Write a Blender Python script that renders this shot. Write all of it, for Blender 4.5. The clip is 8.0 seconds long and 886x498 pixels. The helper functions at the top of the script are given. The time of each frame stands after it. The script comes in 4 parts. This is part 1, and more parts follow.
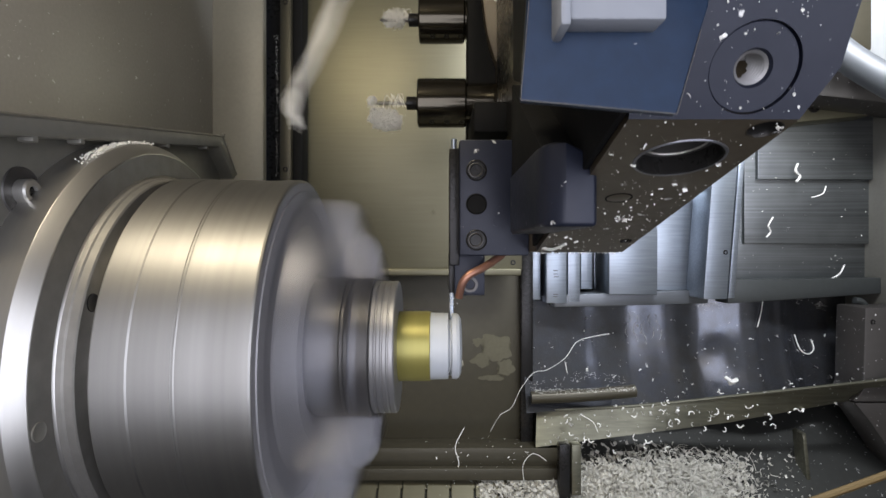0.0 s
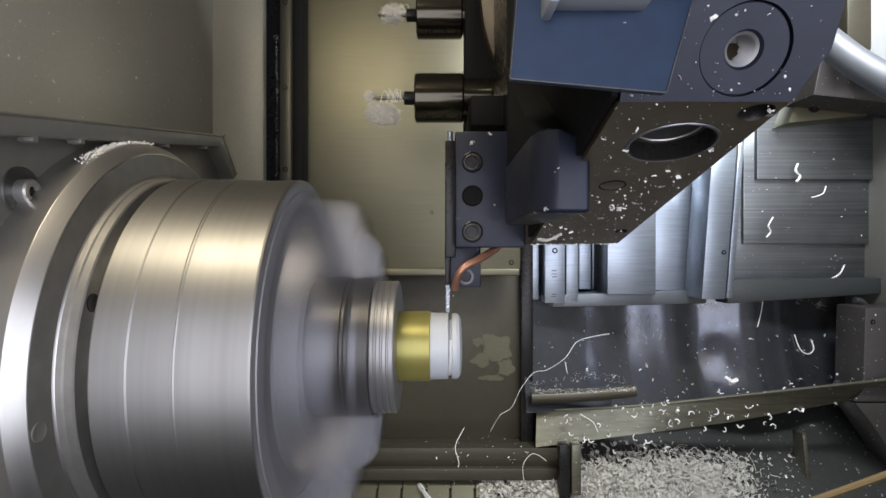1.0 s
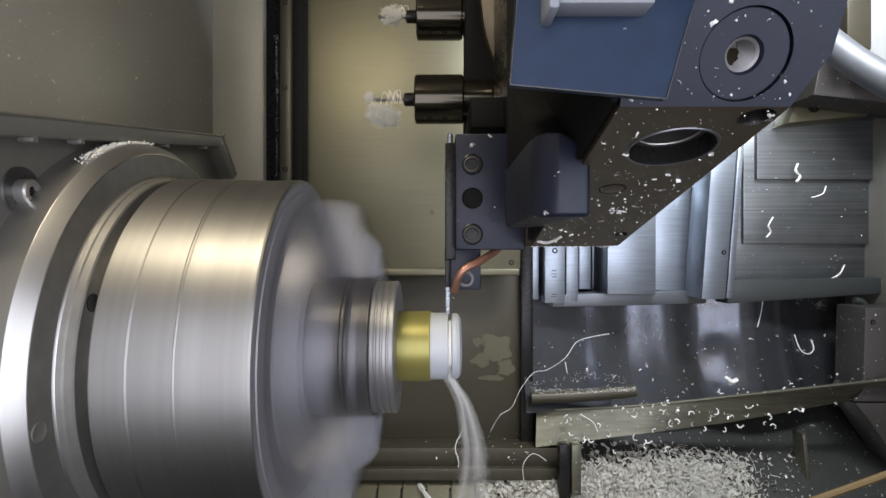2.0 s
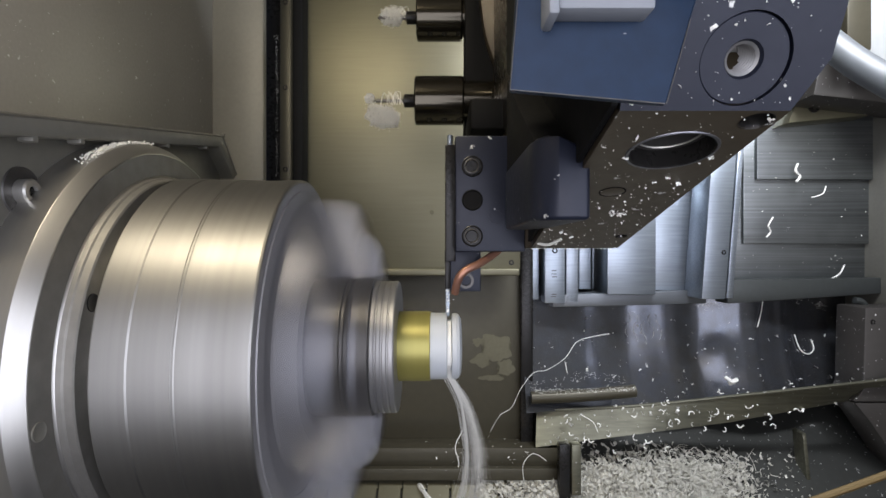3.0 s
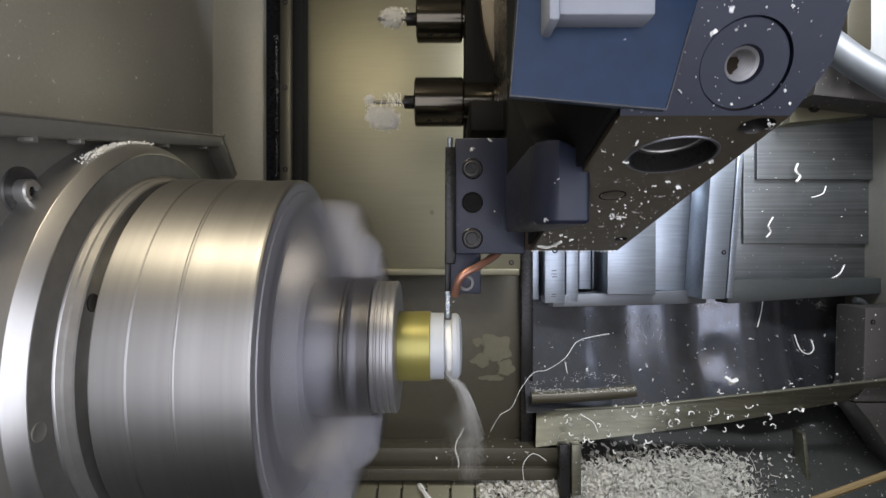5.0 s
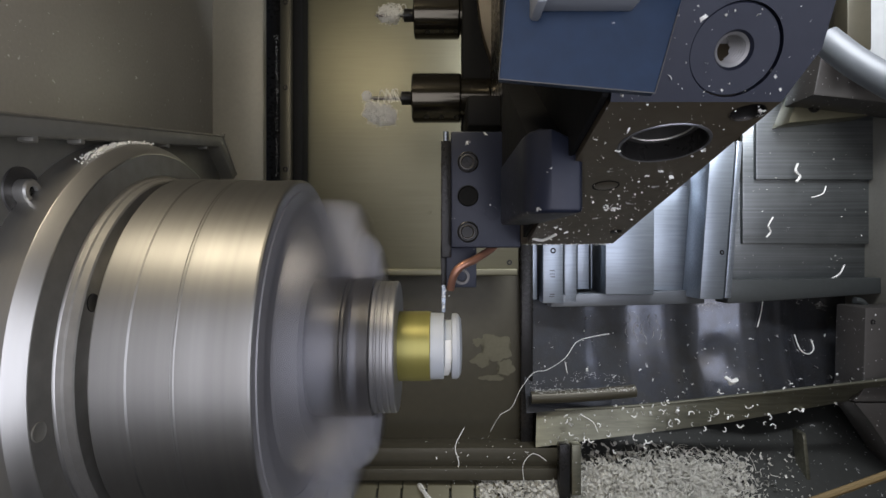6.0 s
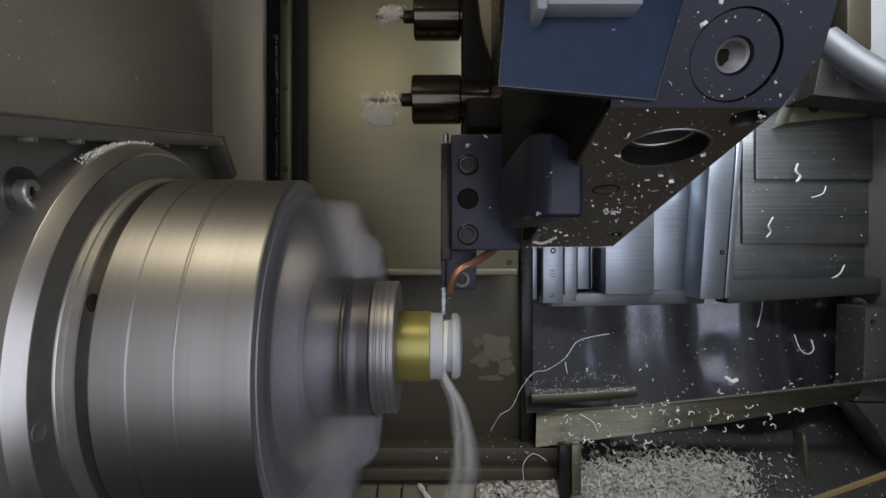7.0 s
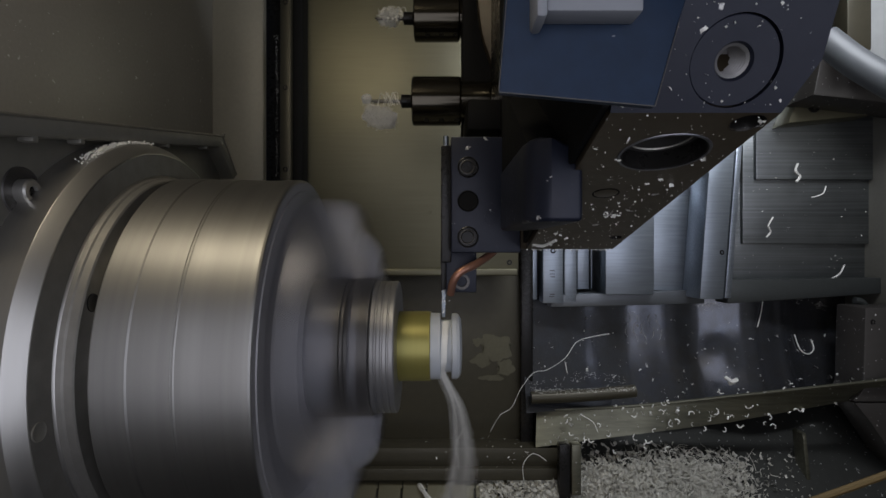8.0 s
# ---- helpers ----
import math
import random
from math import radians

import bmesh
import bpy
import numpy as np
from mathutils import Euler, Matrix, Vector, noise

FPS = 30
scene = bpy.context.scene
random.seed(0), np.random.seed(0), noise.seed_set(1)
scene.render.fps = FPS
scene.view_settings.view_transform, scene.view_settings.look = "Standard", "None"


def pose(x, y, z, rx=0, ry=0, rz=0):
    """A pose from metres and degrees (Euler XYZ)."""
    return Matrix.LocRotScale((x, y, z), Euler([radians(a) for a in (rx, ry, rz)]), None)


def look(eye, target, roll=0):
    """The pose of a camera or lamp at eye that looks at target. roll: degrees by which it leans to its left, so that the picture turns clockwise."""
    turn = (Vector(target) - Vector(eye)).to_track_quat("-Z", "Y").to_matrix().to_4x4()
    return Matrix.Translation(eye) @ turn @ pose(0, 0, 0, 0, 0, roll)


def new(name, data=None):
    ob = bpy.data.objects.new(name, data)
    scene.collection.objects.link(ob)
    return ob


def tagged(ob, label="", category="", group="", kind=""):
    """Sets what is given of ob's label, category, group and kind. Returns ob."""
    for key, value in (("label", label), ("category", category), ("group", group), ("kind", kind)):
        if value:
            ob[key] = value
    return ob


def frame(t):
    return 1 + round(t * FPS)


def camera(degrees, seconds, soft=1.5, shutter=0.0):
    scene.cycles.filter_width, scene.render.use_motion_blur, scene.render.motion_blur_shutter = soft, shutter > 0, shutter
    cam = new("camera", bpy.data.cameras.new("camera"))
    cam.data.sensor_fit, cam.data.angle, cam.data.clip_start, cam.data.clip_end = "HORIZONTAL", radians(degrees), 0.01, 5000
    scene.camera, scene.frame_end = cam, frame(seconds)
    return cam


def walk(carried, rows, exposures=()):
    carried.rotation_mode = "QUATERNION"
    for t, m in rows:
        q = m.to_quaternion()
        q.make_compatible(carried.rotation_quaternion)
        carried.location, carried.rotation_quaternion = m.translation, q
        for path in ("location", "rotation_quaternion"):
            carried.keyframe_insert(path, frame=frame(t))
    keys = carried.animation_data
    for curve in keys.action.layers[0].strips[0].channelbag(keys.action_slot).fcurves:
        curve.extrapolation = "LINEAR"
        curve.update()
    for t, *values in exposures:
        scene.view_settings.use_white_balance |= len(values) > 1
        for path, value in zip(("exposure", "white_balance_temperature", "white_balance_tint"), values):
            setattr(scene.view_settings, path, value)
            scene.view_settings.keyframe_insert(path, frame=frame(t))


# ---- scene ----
# machine frame: x along the spindle, y away from the eye, z up the slanted bed; the spindle axis is its origin line
BASE = pose(0, 0, 1.10, -38)
cam = camera(77.9, 8.0, soft=1.5, shutter=1.5)
EYE = BASE @ pose(0, -0.4235, 0.0747, 90)
walk(cam, [(0.0, EYE), (8.0, EYE)],
     exposures=[(t, e - 0.02, 6560, 17) for t, e in ((0.0, 0.0), (4.7, 0.0), (5.8, -0.34), (6.0, -0.42), (7.0, -0.87), (7.5, -1.07), (8.0, -1.43))])

# ---- light ----
world = bpy.data.worlds.new("world")
scene.world = world
world.use_nodes = True
sky = world.node_tree.nodes.new("ShaderNodeTexSky")
sky.sky_type, sky.sun_disc = "NISHITA", False
sky.sun_elevation, sky.sun_rotation = radians(35), radians(200)
world.node_tree.links.new(sky.outputs[0], world.node_tree.nodes["Background"].inputs[0])
world.node_tree.nodes["Background"].inputs[1].default_value = 0.06


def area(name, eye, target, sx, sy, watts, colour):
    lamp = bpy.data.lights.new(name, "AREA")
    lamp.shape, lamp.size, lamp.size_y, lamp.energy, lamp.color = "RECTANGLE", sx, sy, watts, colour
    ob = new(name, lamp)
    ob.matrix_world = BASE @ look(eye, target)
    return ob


area("door_daylight", (0.19, -0.72, 0.04), (0.19, 0.0, 0.04), 1.02, 0.66, 6.3, (0.84, 0.90, 1.0))
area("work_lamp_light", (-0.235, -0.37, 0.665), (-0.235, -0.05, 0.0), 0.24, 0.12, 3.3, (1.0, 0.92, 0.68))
area("rear_lamp_light", (0.46, 0.05, 0.62), (0.42, 0.5, -0.33), 0.4, 0.12, 11.0, (0.86, 0.94, 1.0))

# ---- materials ----
def surface(name, colour, rough=0.5, metal=0.0, second=None, grain=60.0, stretch=(1, 1, 1), bump=0.05, spots=0.0,
            rough_var=0.12, dirt=0.25, aniso=0.0, coat=0.0, spec=0.5):
    """Base colour broken up at two scales, with its own relief and uneven gloss."""
    m = bpy.data.materials.new(name)
    m.use_nodes = True
    t = m.node_tree
    b = t.nodes["Principled BSDF"]
    co = t.nodes.new("ShaderNodeTexCoord")
    mp = t.nodes.new("ShaderNodeMapping")
    mp.inputs["Scale"].default_value = stretch
    t.links.new(co.outputs["Object"], mp.inputs[0])
    fine = t.nodes.new("ShaderNodeTexNoise")
    fine.inputs["Scale"].default_value, fine.inputs["Detail"].default_value = grain, 6
    t.links.new(mp.outputs[0], fine.inputs["Vector"])
    big = t.nodes.new("ShaderNodeTexNoise")
    big.inputs["Scale"].default_value, big.inputs["Detail"].default_value = 7.0, 4
    t.links.new(co.outputs["Object"], big.inputs["Vector"])
    mix = t.nodes.new("ShaderNodeMix")
    mix.data_type = "RGBA"
    mix.inputs[6].default_value = (*colour, 1)
    mix.inputs[7].default_value = (*(second or [c * (1 - dirt) for c in colour]), 1)
    add = t.nodes.new("ShaderNodeMath")
    add.operation = "MULTIPLY_ADD"
    add.inputs[1].default_value, add.inputs[2].default_value = 1.6, -0.45
    half = t.nodes.new("ShaderNodeMath")
    half.operation = "MULTIPLY_ADD"
    half.inputs[1].default_value = 0.5
    t.links.new(fine.outputs[0], half.inputs[0])
    sc = t.nodes.new("ShaderNodeMath")
    sc.operation = "MULTIPLY"
    sc.inputs[1].default_value = 0.6
    t.links.new(big.outputs[0], sc.inputs[0])
    t.links.new(sc.outputs[0], half.inputs[2])
    t.links.new(half.outputs[0], add.inputs[0])
    add.use_clamp = True
    t.links.new(add.outputs[0], mix.inputs[0])
    colour_out = mix.outputs[2]
    if spots:
        vo = t.nodes.new("ShaderNodeTexNoise")
        vo.inputs["Scale"].default_value, vo.inputs["Detail"].default_value = 160.0, 3
        t.links.new(co.outputs["Object"], vo.inputs["Vector"])
        rp = t.nodes.new("ShaderNodeMapRange")
        rp.inputs[1].default_value, rp.inputs[2].default_value = 0.70 - 0.06 * spots, 0.74 - 0.06 * spots
        t.links.new(vo.outputs[0], rp.inputs[0])
        mx = t.nodes.new("ShaderNodeMix")
        mx.data_type = "RGBA"
        t.links.new(rp.outputs[0], mx.inputs[0])
        t.links.new(colour_out, mx.inputs[6])
        mx.inputs[7].default_value = (0.6, 0.6, 0.58, 1)
        colour_out = mx.outputs[2]
    t.links.new(colour_out, b.inputs["Base Color"])
    ro = t.nodes.new("ShaderNodeMapRange")
    ro.inputs[3].default_value, ro.inputs[4].default_value = max(0.02, rough - rough_var), min(1, rough + rough_var)
    t.links.new(half.outputs[0], ro.inputs[0])
    t.links.new(ro.outputs[0], b.inputs["Roughness"])
    b.inputs["Metallic"].default_value = metal
    b.inputs["Specular IOR Level"].default_value = spec
    b.inputs["Anisotropic"].default_value = aniso
    b.inputs["Coat Weight"].default_value = coat
    if aniso:
        # lathe marks run round the spindle, so the gloss spreads along it
        tangent = t.nodes.new("ShaderNodeTangent")
        tangent.direction_type, tangent.axis = "RADIAL", "X"
        t.links.new(tangent.outputs[0], b.inputs["Tangent"])
        b.inputs["Anisotropic Rotation"].default_value = 0.25
    if bump:
        bu = t.nodes.new("ShaderNodeBump")
        bu.inputs["Strength"].default_value, bu.inputs["Distance"].default_value = bump, 0.001
        t.links.new(fine.outputs[0], bu.inputs["Height"])
        t.links.new(bu.outputs[0], b.inputs["Normal"])
    return m


PAINT = surface("headstock_paint", (0.185, 0.178, 0.150), 0.42, 0.0, grain=220, bump=0.08)
PAINT_DARK = surface("enclosure_paint", (0.30, 0.285, 0.25), 0.34, 0.0, grain=300, bump=0.06, spots=0.05)
CASTING = surface("oiled_casting", (0.215, 0.205, 0.176), 0.42, 0.25, grain=120, bump=0.15)
TURNED = surface("turned_steel", (0.45, 0.44, 0.415), 0.47, 1.0, aniso=0.5, grain=280, stretch=(1, 0.02, 0.02), bump=0.06, dirt=0.34, rough_var=0.07)
JAW = surface("jaw_steel", (0.27, 0.272, 0.30), 0.42, 1.0, grain=150, bump=0.08)
NOSE = surface("collet_steel", (0.36, 0.355, 0.35), 0.42, 0.7, grain=500, stretch=(1, 0.02, 0.02), bump=0.04)
HUB = surface("dark_hub_steel", (0.11, 0.105, 0.10), 0.40, 0.7, grain=500, stretch=(1, 0.02, 0.02), bump=0.05)
DARKSTEEL = surface("dark_wet_steel", (0.075, 0.082, 0.080), 0.36, 0.5, grain=120, bump=0.08)
FLANGE = surface("flange_steel", (0.68, 0.66, 0.61), 0.37, 0.86, grain=200, bump=0.08, dirt=0.32)
BRUSHED = surface("brushed_sheet_steel", (0.185, 0.172, 0.114), 0.41, 0.72, grain=260, stretch=(0.04, 1, 1), bump=0.010, dirt=0.2)
LEDGE = surface("dull_ledge_steel", (0.20, 0.215, 0.23), 0.40, 0.7, grain=120, stretch=(0.1, 1, 1), bump=0.08, dirt=0.4)
SHEET = surface("dull_sheet_steel", (0.074, 0.066, 0.044), 0.42, 0.4, grain=80, bump=0.06)
STEEL = surface("ground_steel", (0.43, 0.485, 0.55), 0.36, 0.88, grain=300, stretch=(0.05, 1, 1), bump=0.07, dirt=0.5)
SCRAPED = surface("scraped_cover_steel", (0.36, 0.385, 0.39), 0.34, 0.9, grain=190, stretch=(0.02, 1, 1.5), bump=0.2, dirt=0.82)
GLOSS = surface("wet_stainless", (0.150, 0.168, 0.205), 0.21, 0.8, (0.080, 0.070, 0.052), grain=50, bump=0.09, dirt=0.6, rough_var=0.12, spots=0.1)
BLACK = surface("black_oxide", (0.018, 0.017, 0.016), 0.27, 0.2, grain=200, bump=0.06, dirt=0.4, spec=0.3)
TURRET = surface("browned_turret_steel", (0.070, 0.055, 0.036), 0.38, 0.2, grain=180, bump=0.08, spots=0.1, spec=0.35)
BLUED = surface("blued_tool_block", (0.006, 0.022, 0.054), 0.33, 0.2, grain=220, bump=0.05, dirt=0.5, spots=0.1, spec=0.24)
GUNMETAL = surface("gunmetal_and_daylit_facet", (0.014, 0.017, 0.030), 0.36, 0.2, grain=220, bump=0.05, spots=0.05, spec=0.35)
GLOSSBLACK = surface("polished_black_steel", (0.085, 0.075, 0.056), 0.16, 0.9, grain=300, bump=0.01, rough_var=0.03, spec=0.6)
# Colours real black parts and the plates that stand in for shade.
DULLBLACK = surface("dull_black_and_shade", (0.007, 0.007, 0.007), 0.65, 0.0, grain=200, bump=0.06, spec=0.12)
COPPER = surface("copper_pipe", (0.50, 0.25, 0.17), 0.36, 0.7, grain=160, bump=0.05)
YELLOW = surface("yellow_brass", (0.37, 0.33, 0.095), 0.36, 0.45, grain=400, stretch=(1, 0.05, 0.05), bump=0.03, dirt=0.15)
WHITE = surface("white_plastic", (0.54, 0.57, 0.59), 0.38, 0.0, grain=500, stretch=(1, 0.05, 0.05), bump=0.03, dirt=0.05)
SWARF = surface("plastic_swarf", (0.90, 0.89, 0.83), 0.5, 0.0, grain=300, bump=0.1, dirt=0.12)
# One flange steel in two tones: painted light on bevel, shade on face.
BEVEL = surface("polished_lit_bevel_steel", (0.58, 0.565, 0.53), 0.34, 0.95, grain=200, stretch=(1, 0.05, 0.05), bump=0.04, dirt=0.2)
FACE = surface("stained_shaded_steel", (0.33, 0.317, 0.288), 0.46, 0.75, grain=90, bump=0.08, dirt=0.45)
# A darker, creamier swarf colour for the heap in the tray.
TRAYSWARF = surface("tray_plastic_swarf", (0.66, 0.64, 0.56), 0.45, 0.0, grain=300, bump=0.1, dirt=0.25)
STAIN = surface("dried_coolant_film", (0.118, 0.108, 0.066), 0.5, 0.2, grain=160, bump=0.2, dirt=0.35)
ENDSHEET = surface("end_sheet_paint", (0.055, 0.050, 0.045), 0.45, 0.2, grain=90, bump=0.08, spots=0.3)
DULLFACE = surface("dull_chuck_face", (0.40, 0.39, 0.395), 0.46, 0.45, grain=300, stretch=(1, 0.05, 0.05), bump=0.06, dirt=0.4)
LABEL = surface("grey_label", (0.25, 0.265, 0.29), 0.5, 0.0, grain=80, bump=0.03)
PALE = surface("pale_pipe_paint", (0.38, 0.39, 0.38), 0.4, 0.0, grain=60, bump=0.03)
GREYPIPE = surface("grey_pipe_paint", (0.085, 0.092, 0.096), 0.45, 0.0, grain=60, bump=0.03)
DEFLECT = surface("rolled_strip_steel", (0.25, 0.245, 0.18), 0.36, 0.75, grain=200, stretch=(0.1, 1, 1), bump=0.06, dirt=0.75, spots=0.3)
RUST = surface("rusty_edge", (0.22, 0.15, 0.06), 0.6, 0.1, grain=120, bump=0.2)
TRAY = surface("wet_tray_steel", (0.085, 0.087, 0.08), 0.3, 0.6, grain=90, bump=0.1, spots=0.5)

# ---- building helpers ----
ORIGIN = {}


def thing(name, origin, label, category, group="", kind=""):
    ob = new(name)
    ob.empty_display_size = 0.02
    ORIGIN[ob.name] = Vector(origin)
    ob.matrix_world = BASE @ Matrix.Translation(origin)
    return tagged(ob, label, category, group, kind)


def finish(bm, at, sharp=0.55):
    bmesh.ops.translate(bm, verts=bm.verts, vec=-at)
    bmesh.ops.recalc_face_normals(bm, faces=bm.faces)
    for f in bm.faces:
        f.smooth = True
    for e in bm.edges:
        e.smooth = len(e.link_faces) != 2 or e.calc_face_angle(0) < sharp


def part(name, bm, material, parent, label="", sharp=0.55):
    """Links a bmesh, given in the machine frame, as one mesh object under a thing or a part."""
    finish(bm, ORIGIN[parent.name], sharp)
    me = bpy.data.meshes.new(name)
    bm.to_mesh(me)
    bm.free()
    me.materials.append(material)
    ob = new(name, me)
    ob.parent = parent
    ORIGIN[ob.name] = ORIGIN[parent.name]
    return tagged(ob, label)


def single(name, bm, material, origin, label, category, group="", kind=""):
    """A thing that is one mesh."""
    finish(bm, Vector(origin))
    me = bpy.data.meshes.new(name)
    bm.to_mesh(me)
    bm.free()
    me.materials.append(material)
    ob = new(name, me)
    ob.matrix_world = BASE @ Matrix.Translation(origin)
    ORIGIN[ob.name] = Vector(origin)
    return tagged(ob, label, category, group, kind)


def bev(bm, geom_edges, w, seg=2):
    if w:
        bmesh.ops.bevel(bm, geom=geom_edges, offset=w, segments=seg, profile=0.5, affect="EDGES")


def box(x0, x1, y0, y1, z0, z1, w=0.001, seg=2, bm=None):
    out = bmesh.new()
    bmesh.ops.create_cube(out, size=1, matrix=Matrix.LocRotScale(((x0 + x1) / 2, (y0 + y1) / 2, (z0 + z1) / 2), None, (abs(x1 - x0), abs(y1 - y0), abs(z1 - z0))))
    bev(out, list(out.edges), w, seg)
    return join(bm, out) if bm else out


def join(bm, other):
    me = bpy.data.meshes.new("temp")
    other.to_mesh(me)
    other.free()
    bm.from_mesh(me)
    bpy.data.meshes.remove(me)
    return bm


def prism(points, axis, a, b, w=0.001, seg=2):
    """A polygon, drawn in the two axes other than the given one, drawn out from a to b."""
    bm = bmesh.new()
    def put(p, q):
        return {"x": (q, p[0], p[1]), "y": (p[0], q, p[1]), "z": (p[0], p[1], q)}[axis]
    v0 = [bm.verts.new(put(p, a)) for p in points]
    v1 = [bm.verts.new(put(p, b)) for p in points]
    n = len(points)
    bm.faces.new(v0)
    bm.faces.new(v1[::-1])
    for i in range(n):
        bm.faces.new((v0[i], v0[(i + 1) % n], v1[(i + 1) % n], v1[i]))
    bmesh.ops.recalc_face_normals(bm, faces=bm.faces)
    bev(bm, list(bm.edges), w, seg)
    return bm


def lathe(profile, seg=96, centre=(0, 0), bm=None, axis=None):
    """A profile of (x, radius) turned about the x axis, or about another line by the matrix axis."""
    bm = bm or bmesh.new()
    rings, fresh = [], []
    for x, r in profile:
        if r <= 1e-6:
            ring = [bm.verts.new((x, centre[0], centre[1]))]
        else:
            ring = [bm.verts.new((x, centre[0] + r * math.cos(2 * math.pi * i / seg), centre[1] + r * math.sin(2 * math.pi * i / seg))) for i in range(seg)]
        rings.append(ring)
        fresh += ring
    for p, q in zip(rings, rings[1:]):
        if len(p) == 1 and len(q) == 1:
            continue
        for i in range(seg):
            j = (i + 1) % seg
            if len(p) == 1:
                bm.faces.new((p[0], q[i], q[j]))
            elif len(q) == 1:
                bm.faces.new((p[i], p[j], q[0]))
            else:
                bm.faces.new((p[i], p[j], q[j], q[i]))
    if axis is not None:
        bmesh.ops.transform(bm, matrix=axis, verts=fresh)
    return bm


def aim(place, direction):
    """The matrix that lays the x axis along a direction, from a place."""
    return Matrix.Translation(place) @ Vector((1, 0, 0)).rotation_difference(Vector(direction).normalized()).to_matrix().to_4x4()


def tube(points, radius, seg=8, bm=None):
    """A round rod along a polyline, smoothed by Catmull-Rom; radius may be a list."""
    bm = bm or bmesh.new()
    ps = [Vector(p) for p in points]
    line = []
    for i in range(len(ps) - 1):
        a, b, c, d = ps[max(i - 1, 0)], ps[i], ps[i + 1], ps[min(i + 2, len(ps) - 1)]
        for k in range(5):
            s = k / 5
            line.append(0.5 * (2 * b + (c - a) * s + (2 * a - 5 * b + 4 * c - d) * s * s + (3 * b - a - 3 * c + d) * s ** 3))
    line.append(ps[-1])
    prev = None
    for i, p in enumerate(line):
        way = (line[min(i + 1, len(line) - 1)] - line[max(i - 1, 0)]).normalized()
        side = way.orthogonal().normalized() if prev is None else (prev - way * prev.dot(way)).normalized()
        prev = side
        up = way.cross(side)
        r = radius if not isinstance(radius, (list, tuple)) else radius[0] + (radius[1] - radius[0]) * i / (len(line) - 1)
        ring = [bm.verts.new(p + r * (side * math.cos(2 * math.pi * k / seg) + up * math.sin(2 * math.pi * k / seg))) for k in range(seg)]
        if i:
            for k in range(seg):
                bm.faces.new((last[k], last[(k + 1) % seg], ring[(k + 1) % seg], ring[k]))
        else:
            bm.faces.new(ring[::-1])
        last = ring
    bm.faces.new(last)
    return bm


def cap_screw(place, direction, r, parent, depth=0.004, material=BLACK):
    """A socket head screw sunk in a ring; a hole with a bright rim."""
    m = aim(place, direction)
    s = part("screw", lathe([(-0.004, 0), (-0.004, r), (depth - r * 0.15, r), (depth, r * 0.85), (depth, r * 0.5), (depth - r * 0.6, r * 0.46), (depth - r * 0.6, 0)], 20, axis=m), material, parent, "black socket head screw")
    return s

# ---- setting ----
def setting():
    # left end wall of the enclosure
    single("wall_left", box(-0.37, -0.33, -0.165, 0.3665, -0.62, 0.75, 0.002), PAINT_DARK, (-0.35, 0, 0), "smooth dark grey painted enclosure wall", "wall", kind="structure")
    single("wall_left_return", box(-0.333, -0.257, 0.3615, 0.3765, -0.62, 0.75, 0.003), PAINT, (-0.30, 0.4, 0), "grey painted upright cover beside the wall", "wall", kind="structure")
    single("wall_left_front", box(-0.48, -0.45, -0.73, -0.165, -0.62, 0.75, 0.002), PAINT_DARK, (-0.46, -0.4, 0), "grey enclosure wall before the headstock", "wall", kind="structure")
    single("wall_left_jog", box(-0.45, -0.37, -0.185, -0.165, -0.62, 0.75, 0.002), PAINT_DARK, (-0.41, -0.17, 0), "grey enclosure wall corner", "wall", kind="structure")
    # rear, behind the moving covers
    single("wall_back", box(-0.40, 1.0, 0.7465, 0.7765, -0.62, 0.75, 0.002), SHEET, (0.3, 0.76, 0), "dull sheet steel rear wall", "wall", kind="structure")
    single("wall_back_lower", box(-0.40, 0.1443, 0.5765, 0.5965, -0.2851, 0.0757, 0.002), SHEET, (-0.1, 0.58, -0.1), "dark olive sheet steel lower panel", "wall", kind="structure")
    single("wall_right", box(0.80, 0.84, -0.73, 0.80, -0.62, 0.75, 0.002), PAINT, (0.82, 0, 0), "dull grey enclosure end wall", "wall", kind="structure")
    single("ceiling", box(-0.48, 0.86, -0.76, 0.80, 0.72, 0.76, 0.002), PAINT_DARK, (0.2, 0, 0.74), "grey enclosure roof", "ceiling", kind="structure")
    # front door with its window, behind the eye
    for z0, z1 in ((-0.75, -0.30), (0.38, 0.78)):
        single("wall_front", box(-0.48, 0.86, -0.76, -0.73, z0, z1, 0.002), PAINT_DARK, (0.2, -0.96, z0), "grey sliding door panel", "wall", kind="structure")
    for x0, x1 in ((-0.48, -0.33), (0.71, 0.86)):
        single("wall_front_post", box(x0, x1, -0.76, -0.73, -0.30, 0.38, 0.002), PAINT_DARK, (x0, -0.96, 0.3), "grey sliding door stile", "wall", kind="structure")
    # chip tray, level with the ground
    bm = box(-0.40, 0.84, -0.9, 0.75, -0.02, 0.0, 0.0)
    bmesh.ops.transform(bm, matrix=Matrix.Translation(TRAY_AT) @ pose(0, 0, 0, 38), verts=bm.verts)
    single("floor", bm, TRAY, TRAY_AT, "wet dark steel chip tray", "tray", kind="structure")


TRAY_AT = Vector((0.0, 0.5265, -0.332))
setting()

